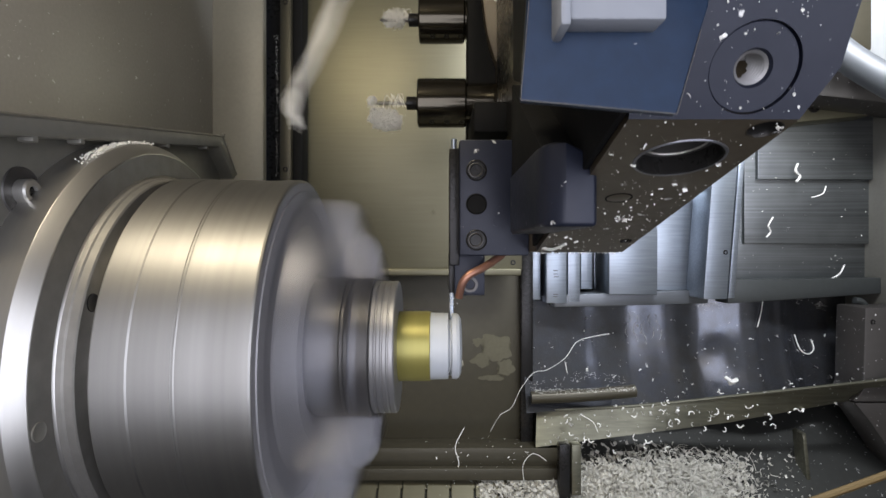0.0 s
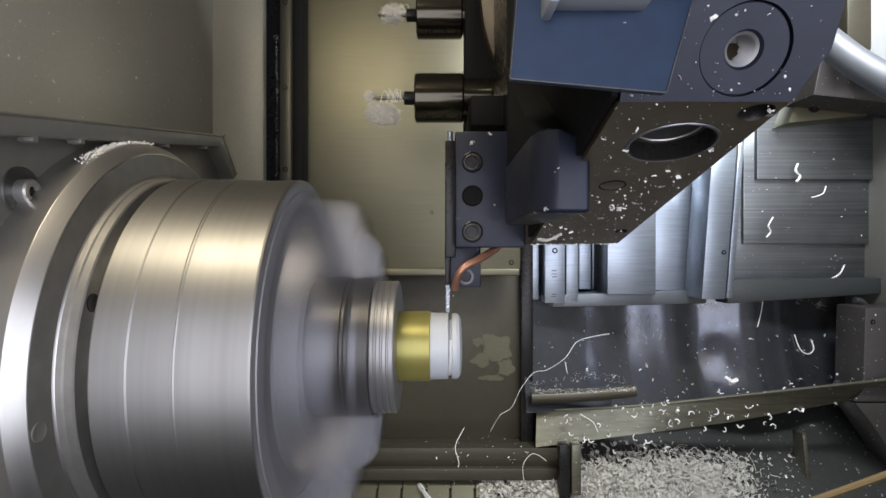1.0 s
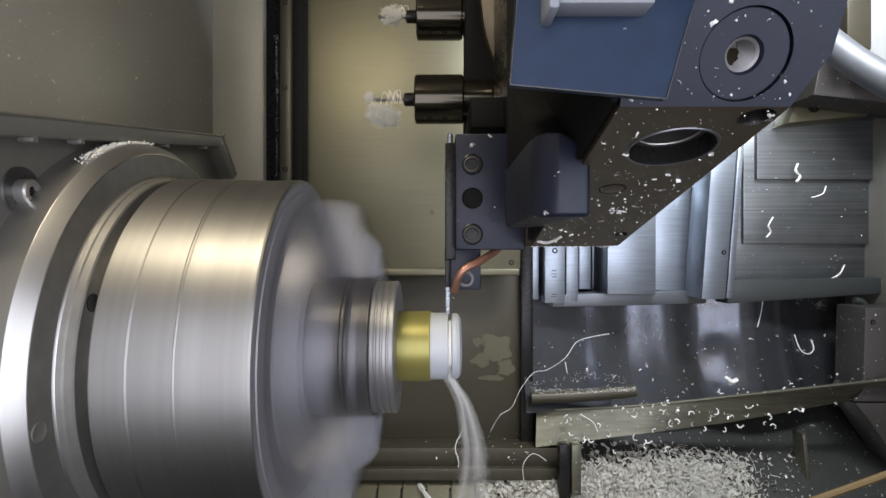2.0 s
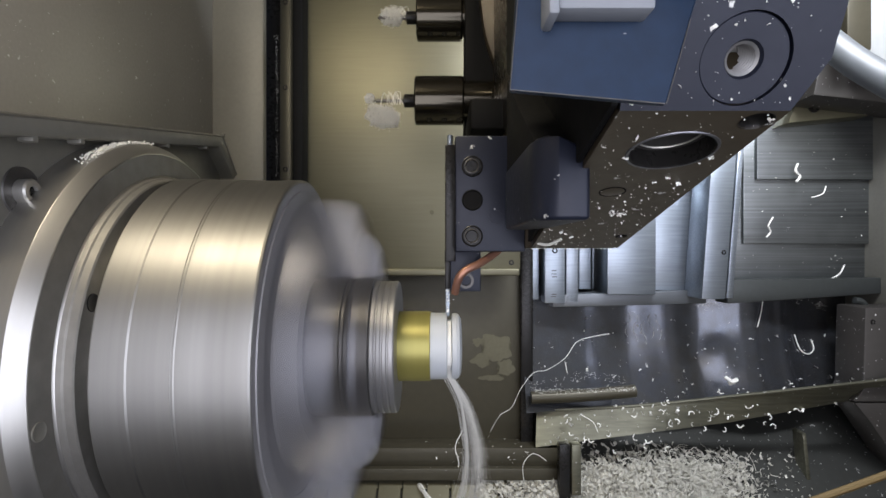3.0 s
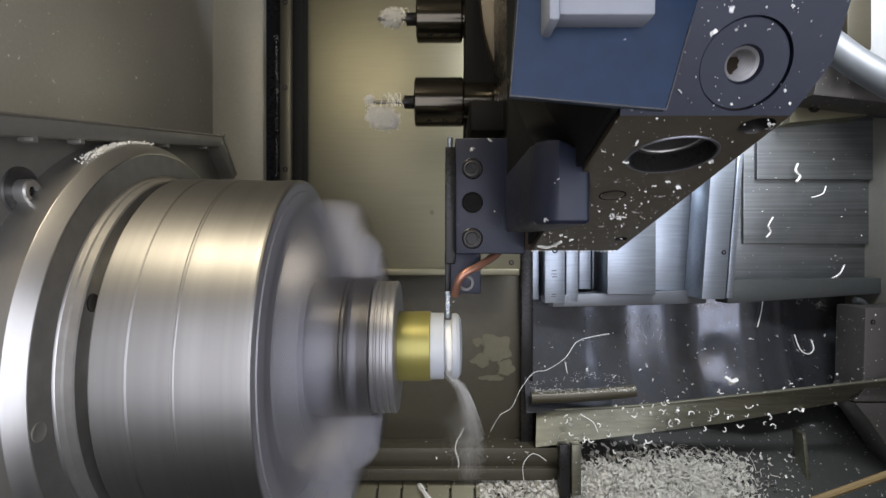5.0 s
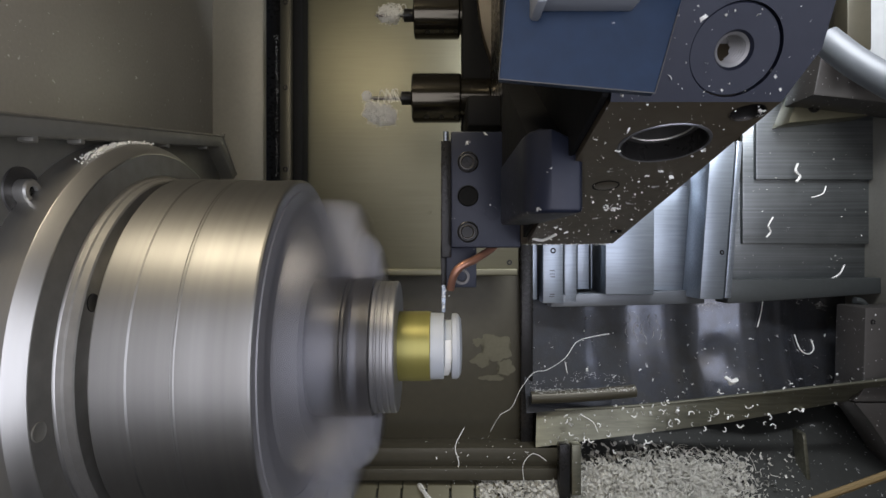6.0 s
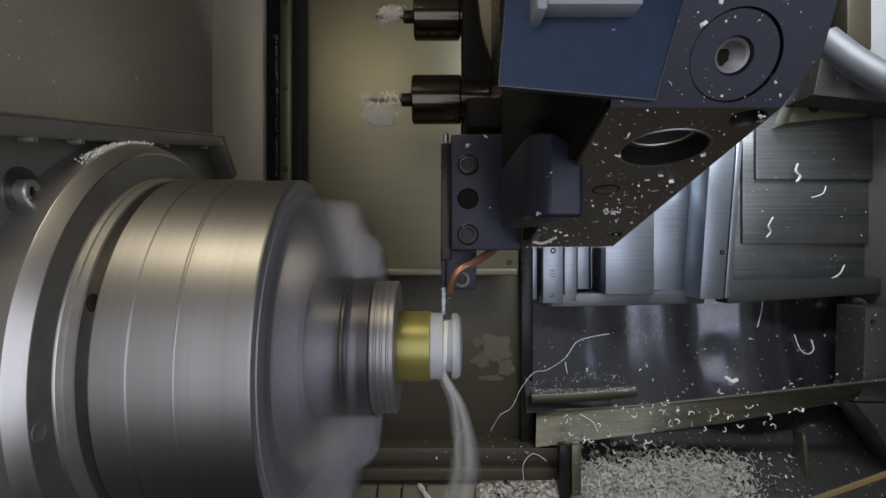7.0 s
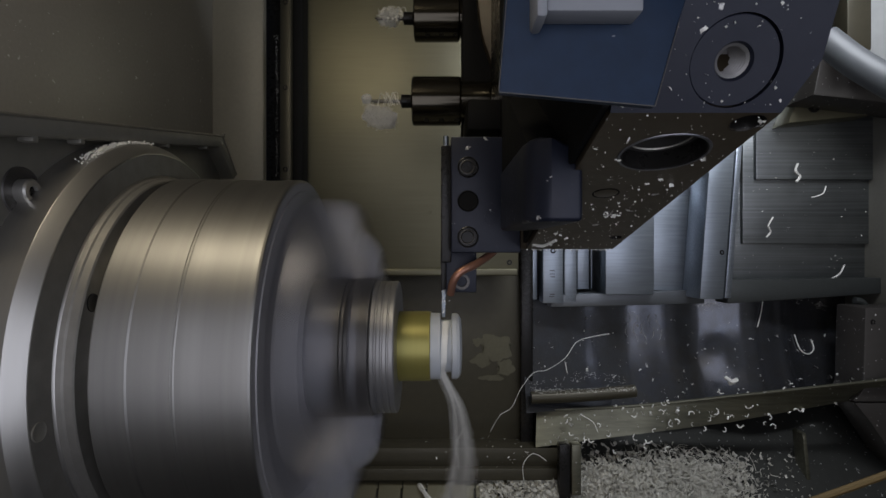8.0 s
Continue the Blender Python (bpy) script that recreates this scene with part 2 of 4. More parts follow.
# ---- headstock ----
def headstock():
    t = thing("headstock", (-0.28, 0, 0), "grey cast headstock casing with a raised lip and cap screws", "headstock")
    edge = [(-0.133, 0.140), (0.134, 0.185), (0.170, 0.155), (0.20, 0.05), (0.20, -0.36), (-0.165, -0.36), (-0.165, 0.1347)]
    part("casing", prism(edge, "x", -0.335, -0.240, 0.004), CASTING, t)
    # raised lip along the upper edge
    bm = prism([(-0.165, 0.1412), (-0.133, 0.1465), (0.134, 0.190), (0.140, 0.190), (0.178, 0.156), (0.170, 0.150), (0.132, 0.178), (-0.133, 0.1345), (-0.165, 0.1292)], "x", -0.25, -0.226, 0.002)
    part("lip", bm, CASTING, t, "worn grey lip")
    part("worn_edge", tube([(-0.2265, -0.165, 0.1408), (-0.2265, -0.133, 0.1461), (-0.2265, 0.0, 0.1677), (-0.2265, 0.134, 0.1896), (-0.2265, 0.140, 0.1896), (-0.2265, 0.1776, 0.1560)], 0.0011, 8), FACE, t, "bare rubbed edge of the lip")
    for y, z in ((-0.1115, 0.1072), (-0.13, -0.21), (0.165, 0.09)):
        # The casing is not cut: a dark disc carries the counterbore's shade.
        s = part("boss", lathe([(-0.2410, 0.0150), (-0.2390, 0.0142), (-0.2395, 0.0132), (-0.2399, 0)], 40, (y, z)), HUB, t, "dark disc for the shade of a counterbore")
        part("screw", lathe([(-0.2397, 0), (-0.2397, 0.0074), (-0.2338, 0.0074), (-0.2328, 0.0064), (-0.2328, 0.0036), (-0.2360, 0.0033), (-0.2360, 0)], 24, (y, z)), FLANGE, s, "grey cap screw")
        part("socket", lathe([(-0.2368, 0.0034), (-0.2345, 0.0034), (-0.2345, 0)], 6, (y, z)), BLACK, s)
    for y in (-0.118, -0.078, 0.03, 0.105):
        z = 0.1565 + 0.164 * y
        part("lug", prism([(y - 0.0025, z - 0.003), (y + 0.0025, z - 0.003), (y + 0.002, z + 0.004), (y - 0.002, z + 0.004)], "x", -0.236, -0.2268, 0.001), CASTING, t)
    f = thing("spindle_flange", (-0.23, 0, 0), "bright turned steel spindle flange with bolt holes", "flange")
    part("ring", lathe([(-0.245, 0.110), (-0.245, 0.1515), (-0.2195, 0.1515), (-0.2122, 0.1457), (-0.2107, 0.1455), (-0.2099, 0.1302), (-0.2094, 0.1290), (-0.2060, 0.1284), (-0.2050, 0.1276), (-0.2008, 0.1271), (-0.2000, 0.1262), (-0.2000, 0.110), (-0.245, 0.110)], 160), FACE, f, sharp=0.2)
    part("bevel", lathe([(-0.245, 0.1515), (-0.245, 0.1530), (-0.2190, 0.1530), (-0.2183, 0.1526), (-0.2109, 0.1463), (-0.2107, 0.1457), (-0.2120, 0.1455)], 160), BEVEL, f, "polished bevel coloured brighter for the light on it", 0.2)
    part("shoulder_edge", lathe([(-0.2098, 0.1301), (-0.2092, 0.1293), (-0.2086, 0.1290)], 160), BEVEL, f, "narrow bright edge")
    for a, r, x in ((188.5, 0.1396, -0.2102), (308.5, 0.1396, -0.2102), (68.5, 0.1396, -0.2102), (158.3, 0.1190, -0.1999), (278.3, 0.1190, -0.1999), (38.3, 0.1190, -0.1999)):
        y, z = r * math.cos(radians(a)), r * math.sin(radians(a))
        # Black ones are flat discs, the hole's shade put into their colour.
        part("bolt_hole", lathe([(x - 0.002, 0.0054), (x + 0.0002, 0.0054), (x + 0.0004, 0.0050), (x + 0.0001, 0.0044), (x + 0.0001, 0)], 24, (y, z)), CASTING if r > 0.13 else BLACK, f, "grey sunk bolt" if r > 0.13 else "black disc for the shade of a bolt hole")


headstock()

# ---- chuck with its jaws ----
JAW_TURN = 30


def chuck():
    t = thing("lathe_chuck", (-0.15, 0, 0), "spinning polished steel three-jaw lathe chuck", "chuck")
    part("body", lathe([(-0.206, 0), (-0.206, 0.112), (-0.193, 0.114), (-0.193, 0.1263), (-0.1915, 0.1278), (-0.1724, 0.1278), (-0.1714, 0.1272), (-0.1481, 0.1272), (-0.1477, 0.1268), (-0.1470, 0.1268), (-0.1466, 0.1272), (-0.1458, 0.1268), (-0.1450, 0.1268),
                 (-0.1400, 0.1268), (-0.1350, 0.1265), (-0.1205, 0.1265), (-0.1160, 0.1268), (-0.1060, 0.1268), (-0.1048, 0.1262), (-0.1045, 0.1252), (-0.1090, 0.1250), (-0.1090, 0)], 192), TURNED, t, sharp=0.2)
    part("face", lathe([(-0.1088, 0.1249), (-0.1047, 0.1249), (-0.1045, 0.1245), (-0.1045, 0.1190), (-0.1036, 0.1185), (-0.1036, 0.1060), (-0.1045, 0.1055), (-0.1045, 0.0920), (-0.1030, 0.0900), (-0.0945, 0.0700), (-0.0940, 0.0580), (-0.0970, 0.0560), (-0.0970, 0)], 192), DULLFACE, t, "dull ringed chuck face", 0.2)
    part("hub", lathe([(-0.097, 0), (-0.097, 0.0505), (-0.094, 0.0520), (-0.072, 0.0520), (-0.071, 0.0510), (-0.069, 0.0510), (-0.068, 0.0520), (-0.066, 0.0512), (-0.064, 0.0520), (-0.052, 0.0520), (-0.051, 0.048), (-0.051, 0)], 160), HUB, t, "dark ringed steel hub", 0.2)
    part("collet_nose", lathe([(-0.0515, 0), (-0.0515, 0.0492), (-0.0505, 0.0500), (-0.0482, 0.0500), (-0.0476, 0.0494), (-0.0466, 0.0494), (-0.0460, 0.0500), (-0.0438, 0.0500), (-0.0432, 0.0494), (-0.0422, 0.0494), (-0.0416, 0.0500), (-0.0394, 0.0500), (-0.0388, 0.0494), (-0.0380, 0.0494), (-0.0374, 0.0500), (-0.0348, 0.0500), (-0.0338, 0.0490), (-0.0336, 0.0270), (-0.0336, 0)], 160), NOSE, t, "bright ridged collet nose", 0.2)
    for k in range(3):
        turn = pose(0, 0, 0, 120 * k + JAW_TURN)
        # stepped wedge of a soft jaw: along the spindle and out from it
        bm = prism([(-0.104, 0.0535), (-0.104, 0.1110), (-0.0985, 0.1140), (-0.070, 0.1130), (-0.0625, 0.1090), (-0.0605, 0.0890), (-0.0540, 0.0870), (-0.0500, 0.0820), (-0.0470, 0.0760), (-0.0462, 0.0535)], "y", -1, 1, 0)
        for v in bm.verts:
            a = v.co.y * radians(18)
            v.co.y, v.co.z = v.co.z * math.sin(a), v.co.z * math.cos(a)
        bmesh.ops.subdivide_edges(bm, edges=[e for e in bm.edges if abs(e.verts[0].co.x - e.verts[1].co.x) < 1e-6 and e.verts[0].co.y * e.verts[1].co.y < 0], cuts=1)
        bev(bm, [e for e in bm.edges if len(e.link_faces) == 2 and e.calc_face_angle(0) > 0.5], 0.0015, 2)
        bmesh.ops.transform(bm, matrix=turn, verts=bm.verts)
        j = part("jaw", bm, JAW, t, "stepped steel jaw")
        for x, z in ((-0.0602, 0.099), (-0.0460, 0.066)):
            m = turn @ aim((x, 0, z), (1, 0, 0))
            part("screw", lathe([(-0.003, 0), (-0.003, 0.0075), (0.001, 0.0075), (0.0015, 0.0065), (0.0015, 0.004), (-0.001, 0.004), (-0.001, 0)], 16, axis=m), BLACK, j)
    return t


CHUCK = chuck()


def workpiece():
    t = thing("workpiece", (0, 0, 0), "white plastic turned part in a yellow sleeve, grooved near its end", "workpiece")
    part("sleeve", lathe([(-0.050, 0), (-0.050, 0.0266), (-0.0100, 0.0266), (-0.0095, 0.0262), (-0.0095, 0.0258), (-0.015, 0.0258), (-0.015, 0)], 96), YELLOW, t, "yellow metal sleeve")
    part("core", lathe([(-0.020, 0), (-0.020, 0.0200), (0.0064, 0.0200), (0.0068, 0.0248), (0.0100, 0.0250), (0.0122, 0.0238), (0.0138, 0.0205), (0.0142, 0.015), (0.0142, 0)], 96), WHITE, t, "white plastic collar and groove")
    return t


WORK = workpiece()
# the shoulder that the tool eats away, step by step
SHOULDER = single("workpiece_shoulder", lathe([(-0.012, 0.0255), (0.0035, 0.0252), (0.0040, 0.0248), (0.0042, 0.0203), (-0.012, 0.0203), (-0.012, 0.0255)], 96), WHITE, (0, 0, 0), "white plastic shoulder being cut back", "workpiece")

# ---- turret and its tools ----
def plate(outline, holes, thick, m):
    """A plate of that outline with round holes, its outer face in the plane of m."""
    bm = bmesh.new()
    edges = []
    loops = [outline] + [[(cx + r * math.cos(2 * math.pi * k / 40), cy + r * math.sin(2 * math.pi * k / 40)) for k in range(40)] for cx, cy, r in holes]
    for loop in loops:
        vs = [bm.verts.new((p[0], p[1], 0)) for p in loop]
        edges += [bm.edges.new((vs[k], vs[(k + 1) % len(vs)])) for k in range(len(vs))]
    bmesh.ops.triangle_fill(bm, use_beauty=True, use_dissolve=False, edges=edges)
    bmesh.ops.recalc_face_normals(bm, faces=bm.faces)
    ex = bmesh.ops.extrude_face_region(bm, geom=list(bm.faces))
    bmesh.ops.translate(bm, verts=[v for v in ex["geom"] if isinstance(v, bmesh.types.BMVert)], vec=(0, 0, -thick))
    bmesh.ops.transform(bm, matrix=m, verts=bm.verts)
    return bm


def frame_of(o, v, n):
    """A matrix at o with x along the spindle, y along v and z along n."""
    return Matrix(((1, 0, 0, o[0]), (0, v[0], n[0], o[1]), (0, v[1], n[1], o[2]), (0, 0, 0, 1)))


XL, XR = 0.060, 0.118
LOWER = frame_of((XL, -0.0530, 0.0725), (-0.9700, 0.2429), (-0.2429, -0.9700))
UPPER = frame_of((XL, -0.2375, 0.1187), (-0.4500, 0.8930), (-0.8930, -0.4500))


def turret():
    t = thing("turret", (0.09, 0, 0.32), "browned steel tool turret dusted with white chips", "turret")
    rim = [(0.05, 0.0725), (-0.053, 0.0725), (-0.049, 0.097), (-0.220, 0.141), (-0.246, 0.180), (-0.262, 0.180), (-0.262, 0.50), (-0.15, 0.60), (0.11, 0.60), (0.22, 0.50), (0.262, 0.36), (0.235, 0.22), (0.15, 0.12)]
    part("disc", prism(rim, "x", XL, XR, 0.0015), TURRET, t)
    low = part("lower_facet", plate([(0, 0), (XR - XL, 0), (XR - XL, 0.1902), (0, 0.1902)], [(0.031, 0.157, 0.0165), (0.0510, 0.030, 0.0038), (0.0505, 0.1830, 0.0058)], 0.0225, LOWER), TURRET, t)
    # Same steel as the lower facet; blue daylight is put into its colour.
    up = part("upper_facet", plate([(0, 0), (XR - XL, 0), (0.0665, 0.017), (0.0665, 0.060), (0, 0.060)], [(0.0387, 0.0166, 0.0150)], 0.016, UPPER), GUNMETAL, t)
    # stepped bore
    m = LOWER @ Matrix.Translation((0.031, 0.157, 0)) @ Vector((1, 0, 0)).rotation_difference(Vector((0, 0, 1))).to_matrix().to_4x4()
    part("bore_lip", lathe([(0.0004, 0.0166), (0.0004, 0.0176), (-0.0004, 0.0180), (-0.002, 0.0166), (0.0004, 0.0166)], 48, axis=m), JAW, low, "worn bright rim")
    # Black lining over the brown bore wall, painting the shade inside.
    part("liner", lathe([(0.0002, 0.0166), (-0.0003, 0.0161), (-0.0080, 0.0160)], 48, axis=m), BLACK, low, "black lining for the shade in the bore")
    part("seal_ring", lathe([(-0.0140, 0.0090), (-0.0135, 0.0094), (-0.0140, 0.0099), (-0.0144, 0.0094), (-0.0140, 0.0090)], 40, axis=m), FLANGE, low)
    part("bore_seat", lathe([(-0.0078, 0.0165), (-0.0082, 0.0128), (-0.0140, 0.0126), (-0.0144, 0.0092), (-0.0190, 0.0090), (-0.0194, 0.0060), (-0.0222, 0.0058), (-0.0222, 0)], 48, axis=m), HUB, low, "stepped dark bore")
    part("seal_ring", lathe([(-0.0078, 0.0127), (-0.0073, 0.0131), (-0.0078, 0.0137), (-0.0082, 0.0131), (-0.0078, 0.0127)], 40, axis=m), FLANGE, low)
    for cx, cy, r in ((0.0510, 0.030, 0.0038), (0.0505, 0.1830, 0.0058)):
        k = LOWER @ Matrix.Translation((cx, cy, 0)) @ Vector((1, 0, 0)).rotation_difference(Vector((0, 0, 1))).to_matrix().to_4x4()
        # Black cups line the bolt holes, with the shade put into their colour.
        part("bolt", lathe([(0.0003, r * 1.04), (-0.0012, r * 0.93), (-0.009, r * 0.9), (-0.009, 0)], 24, axis=k), BLACK, low)
    k = LOWER @ Matrix.Translation((0.0214, 0.1105, 0)) @ Vector((1, 0, 0)).rotation_difference(Vector((0, 0, 1))).to_matrix().to_4x4()
    part("plug_groove", lathe([(-0.001, 0.0064), (0.00025, 0.0064), (0.00025, 0.0057), (-0.001, 0.0057), (-0.001, 0.0064)], 32, axis=k), DULLBLACK, low)
    part("plug", lathe([(-0.002, 0.0056), (0.0002, 0.0056), (0.0003, 0.0053), (0.0003, 0)], 32, axis=k), TURRET, low, "flush round plug")
    # threaded insert
    k = UPPER @ Matrix.Translation((0.0382, 0.0166, 0)) @ Vector((1, 0, 0)).rotation_difference(Vector((0, 0, 1))).to_matrix().to_4x4()
    part("insert", lathe([(-0.004, 0.0146), (-0.0004, 0.0145), (-0.0001, 0.0142), (-0.0003, 0.0064), (-0.0016, 0.0056)], 48, axis=k), GUNMETAL, up, "round steel insert")
    part("thread", lathe([p for i in range(8) for p in ((-0.0016 - i * 0.0017, 0.0056), (-0.00235 - i * 0.0017, 0.0046), (-0.00255 - i * 0.0017, 0.0046))] + [(-0.0155, 0.0046), (-0.0155, 0)], 32, axis=k), NOSE, up, "bright screw thread", 0.2)
    bm = prism([(0.0400, -0.072), (0.0400, -0.168), (0.0412, -0.178), (0.0445, -0.185), (0.0500, -0.1885), (0.0635, -0.1885), (0.0635, -0.072)], "z", 0.0842, 0.1215, 0)
    for v in bm.verts:
        if v.co.x > 0.06 and v.co.z > 0.1:
            v.co.z -= 0.007
    bev(bm, [e for e in bm.edges if e.calc_face_angle(0) > 0.6], 0.0022, 3)
    part("clamp", bm, GUNMETAL, t, "dark rounded steel clamp")
    # Added black wedge above the clamp, in place of the shadow there.
    part("clamp_shade", prism([(-0.178, 0.1195), (-0.120, 0.1520), (-0.080, 0.1760), (-0.072, 0.1800), (-0.072, 0.1195)], "x", 0.0410, XL + 0.002, 0.001), DULLBLACK, t, "black wedge for the shadow above the clamp")
    # Added black plate paints the shadow under the blued tool block.
    part("side_shade", prism([(-0.055, 0.0765), (-0.2370, 0.1205), (-0.2600, 0.1650), (-0.2600, 0.20), (-0.060, 0.20)], "x", 0.0570, 0.0597, 0.0006), DULLBLACK, t, "black plate for the shadow on the turret side")
    # Added plate: darkens the disc's left face, which the lamp lights strongly.
    part("disc_darkener", prism([(-0.045, 0.115), (0.190, 0.235), (0.190, 0.48), (-0.045, 0.48)], "x", 0.0572, 0.0597, 0.0006), BLACK, t, "added black plate that darkens the disc side")
    cheek = [(0.0410, 0.3680), (0.0424, 0.3560), (0.0446, 0.3360), (0.0476, 0.3176), (0.0516, 0.3030), (0.0566, 0.2887), (0.0630, 0.2740), (0.0701, 0.2610), (0.0810, 0.2500), (0.1200, 0.2400), (0.1200, 0.4200), (0.0400, 0.4200)]
    part("cheek", prism(cheek, "y", 0.1965, 0.2165, 0.001), TURRET, t, "browned steel cheek")
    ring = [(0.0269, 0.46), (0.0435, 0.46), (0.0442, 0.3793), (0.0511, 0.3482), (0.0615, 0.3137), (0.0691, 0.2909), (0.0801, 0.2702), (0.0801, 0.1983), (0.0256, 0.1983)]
    part("tool_ring", prism(ring, "y", 0.2315, 0.2765, 0.002), DULLBLACK, t, "black tool mounting ring")
    part("carrier", box(0.0260, XL + 0.001, 0.0965, 0.2165, 0.1854, 0.2151, 0.003, 2), DULLBLACK, t, "black tool carrier")
    return t


TURRET_AT = turret()


def drill_holder(y, z):
    h = thing("drill_holder", (0.0, y, z), "blackened round collet holder with a thin drill", "drill holder", "tools on the turret")
    ax = (y, z)
    part("body", lathe([(-0.033, 0), (-0.033, 0.0268), (-0.0315, 0.0285), (0.022, 0.0285), (0.024, 0.027), (0.024, 0)], 48, ax), GLOSSBLACK, h)
    part("shank", lathe([(0.020, 0), (0.022, 0.0230), (0.0516, 0.0230), (0.0516, 0.0215), (0.0529, 0.0215), (0.0529, 0.0235), (XL + 0.001, 0.0235), (XL + 0.001, 0)], 48, ax), GLOSSBLACK, h, "dark ground steel shank")
    part("collet_nut", lathe([(-0.047, 0), (-0.047, 0.0045), (-0.0455, 0.0080), (-0.0345, 0.0080), (-0.0325, 0.007), (-0.0325, 0)], 12, ax), BLACK, h, "black hexagonal collet nut")
    part("drill", lathe([(-0.083, 0), (-0.080, 0.0022), (-0.046, 0.0022), (-0.046, 0)], 12, ax), HUB, h, "thin dark drill")
    for k in range(3):
        m = aim((-0.016 + k * 0.0175, y - 0.0125, z - 0.0245), (0, -0.42, -0.9))
        part("set_screw", lathe([(-0.004, 0), (-0.004, 0.0032), (0.0012, 0.0032), (0.0012, 0.0016), (-0.001, 0.0016), (-0.001, 0)], 12, axis=m), BLACK, h)
    return h


def grooving_tool():
    h = thing("grooving_tool_holder", (0.035, 0, 0.1), "dark gunmetal block with a grooving blade and copper coolant pipe", "tool holder", "tools on the turret")
    f = -0.0235
    part("block", box(0.0091, 0.060, f, f + 0.085, 0.0698, 0.1547, 0.0012), GUNMETAL, h)
    for py in (0.1322, 0.1075, 0.0812):
        # Flat black discs carry the recesses' shade; the middle one is an empty hole.
        s = part("screw", lathe([(-0.001, 0.0078), (0.0004, 0.0078), (0.0008, 0.0071), (0.0003, 0.0066), (0.0003, 0)], 28, axis=aim((0.0214, f, py), (0, -1, 0))), DULLBLACK if py == 0.1075 else BLACK, h, "flat black disc for the shade of a screw recess")
        if py != 0.1075:
            part("socket", lathe([(-0.001, 0.0056), (0.0014, 0.0054), (0.0016, 0.0048), (0.0010, 0.0042), (-0.0015, 0.0036), (-0.0015, 0)], 28, axis=aim((0.0210, f, py), (0, -1, 0))), HUB, s)
    part("stamp", lathe([(-0.001, 0.0054), (0.0003, 0.0054), (0.0003, 0.0046), (-0.001, 0.0046)], 28, axis=aim((0.0388, f, 0.0953), (0, -1, 0))), GUNMETAL, h, "round stamped mark")
    part("stop_pin", lathe([(-0.001, 0.0022), (0.008, 0.0022), (0.009, 0.0015), (0.009, 0)], 14, axis=aim((0.0056, 0.0065, 0.1522), (0, 0, 1))), STEEL, h)
    part("clamp_plate", box(0.0056, 0.0286, -0.0085, 0.0165, 0.0396, 0.0751, 0.0008), GUNMETAL, h)
    part("clamp_screw", lathe([(-0.001, 0.0062), (0.0022, 0.0060), (0.0022, 0.0040), (-0.001, 0.0036), (-0.001, 0)], 24, axis=aim((0.0173, -0.0085, 0.0479), (0, -1, 0))), HUB, h)
    part("shim", box(0.0017, 0.0093, -0.0115, 0.0265, 0.0624, 0.1504, 0.0008), BLACK, h)
    part("blade_holder", prism([(0.0013, 0.0708), (0.0070, 0.0708), (0.0057, 0.0411), (0.0017, 0.0411)], "y", -0.003, 0.018, 0.0006), BLACK, h, "dark blade holder")
    part("blade", prism([(0.0022, 0.0437), (0.0052, 0.0437), (0.0050, 0.0201), (0.0022, 0.0201)], "y", -0.002, 0.014, 0.0004), STEEL, h, "bright carbide grooving blade")
    part("coolant_pipe", tube([(0.0486, 0.0015, 0.0769), (0.0394, -0.0085, 0.0687), (0.0264, -0.0235, 0.0611), (0.0163, -0.0285, 0.0564), (0.0110, -0.0275, 0.0498), (0.0087, -0.0215, 0.0395)], 0.0029, 12), COPPER, h, "bent copper coolant pipe")
    return h


def blue_block():
    h = thing("tool_block", (0.042, -0.22, 0.16), "blued steel tool block with a pale clamp on its face", "tool holder", "tools on the turret")
    part("block", prism([(0.0190, 0.1168), (0.0632, 0.1128), (0.0700, 0.1368), (0.0721, 0.1432), (0.086, 0.24), (0.0270, 0.24)], "y", -0.2685, -0.2650, 0.0006), BLUED, h)
    for a, b in (((0.0190, 0.1169), (0.0632, 0.1129)), ((0.0632, 0.1129), (0.0700, 0.1368)), ((0.0190, 0.1169), (0.0226, 0.1600))):
        part("worn_edge", tube([(a[0], -0.2685, a[1]), (b[0], -0.2685, b[1])], 0.00018, 6), HUB, h, "bare worn edge")
    # Rear body is coloured black for the shade beneath the block.
    part("body", prism([(-0.2650, 0.1215), (-0.200, 0.1420), (-0.1635, 0.1540), (-0.1635, 0.24), (-0.2650, 0.24)], "x", 0.030, 0.0602, 0.002), DULLBLACK, h, "block body coloured black for the shade under it")
    part("clamp", box(0.0307, 0.0569, -0.2775, -0.2680, 0.1359, 0.2, 0.001), LABEL, h, "pale grey clamp plate")
    part("clamp_foot", box(0.0277, 0.0307, -0.2805, -0.2675, 0.1333, 0.2, 0.001), LABEL, h, "pale grey rib")
    return h


TOOLS = [drill_holder(0.2265, 0.2476), drill_holder(0.2665, 0.3628), grooving_tool(), blue_block()]

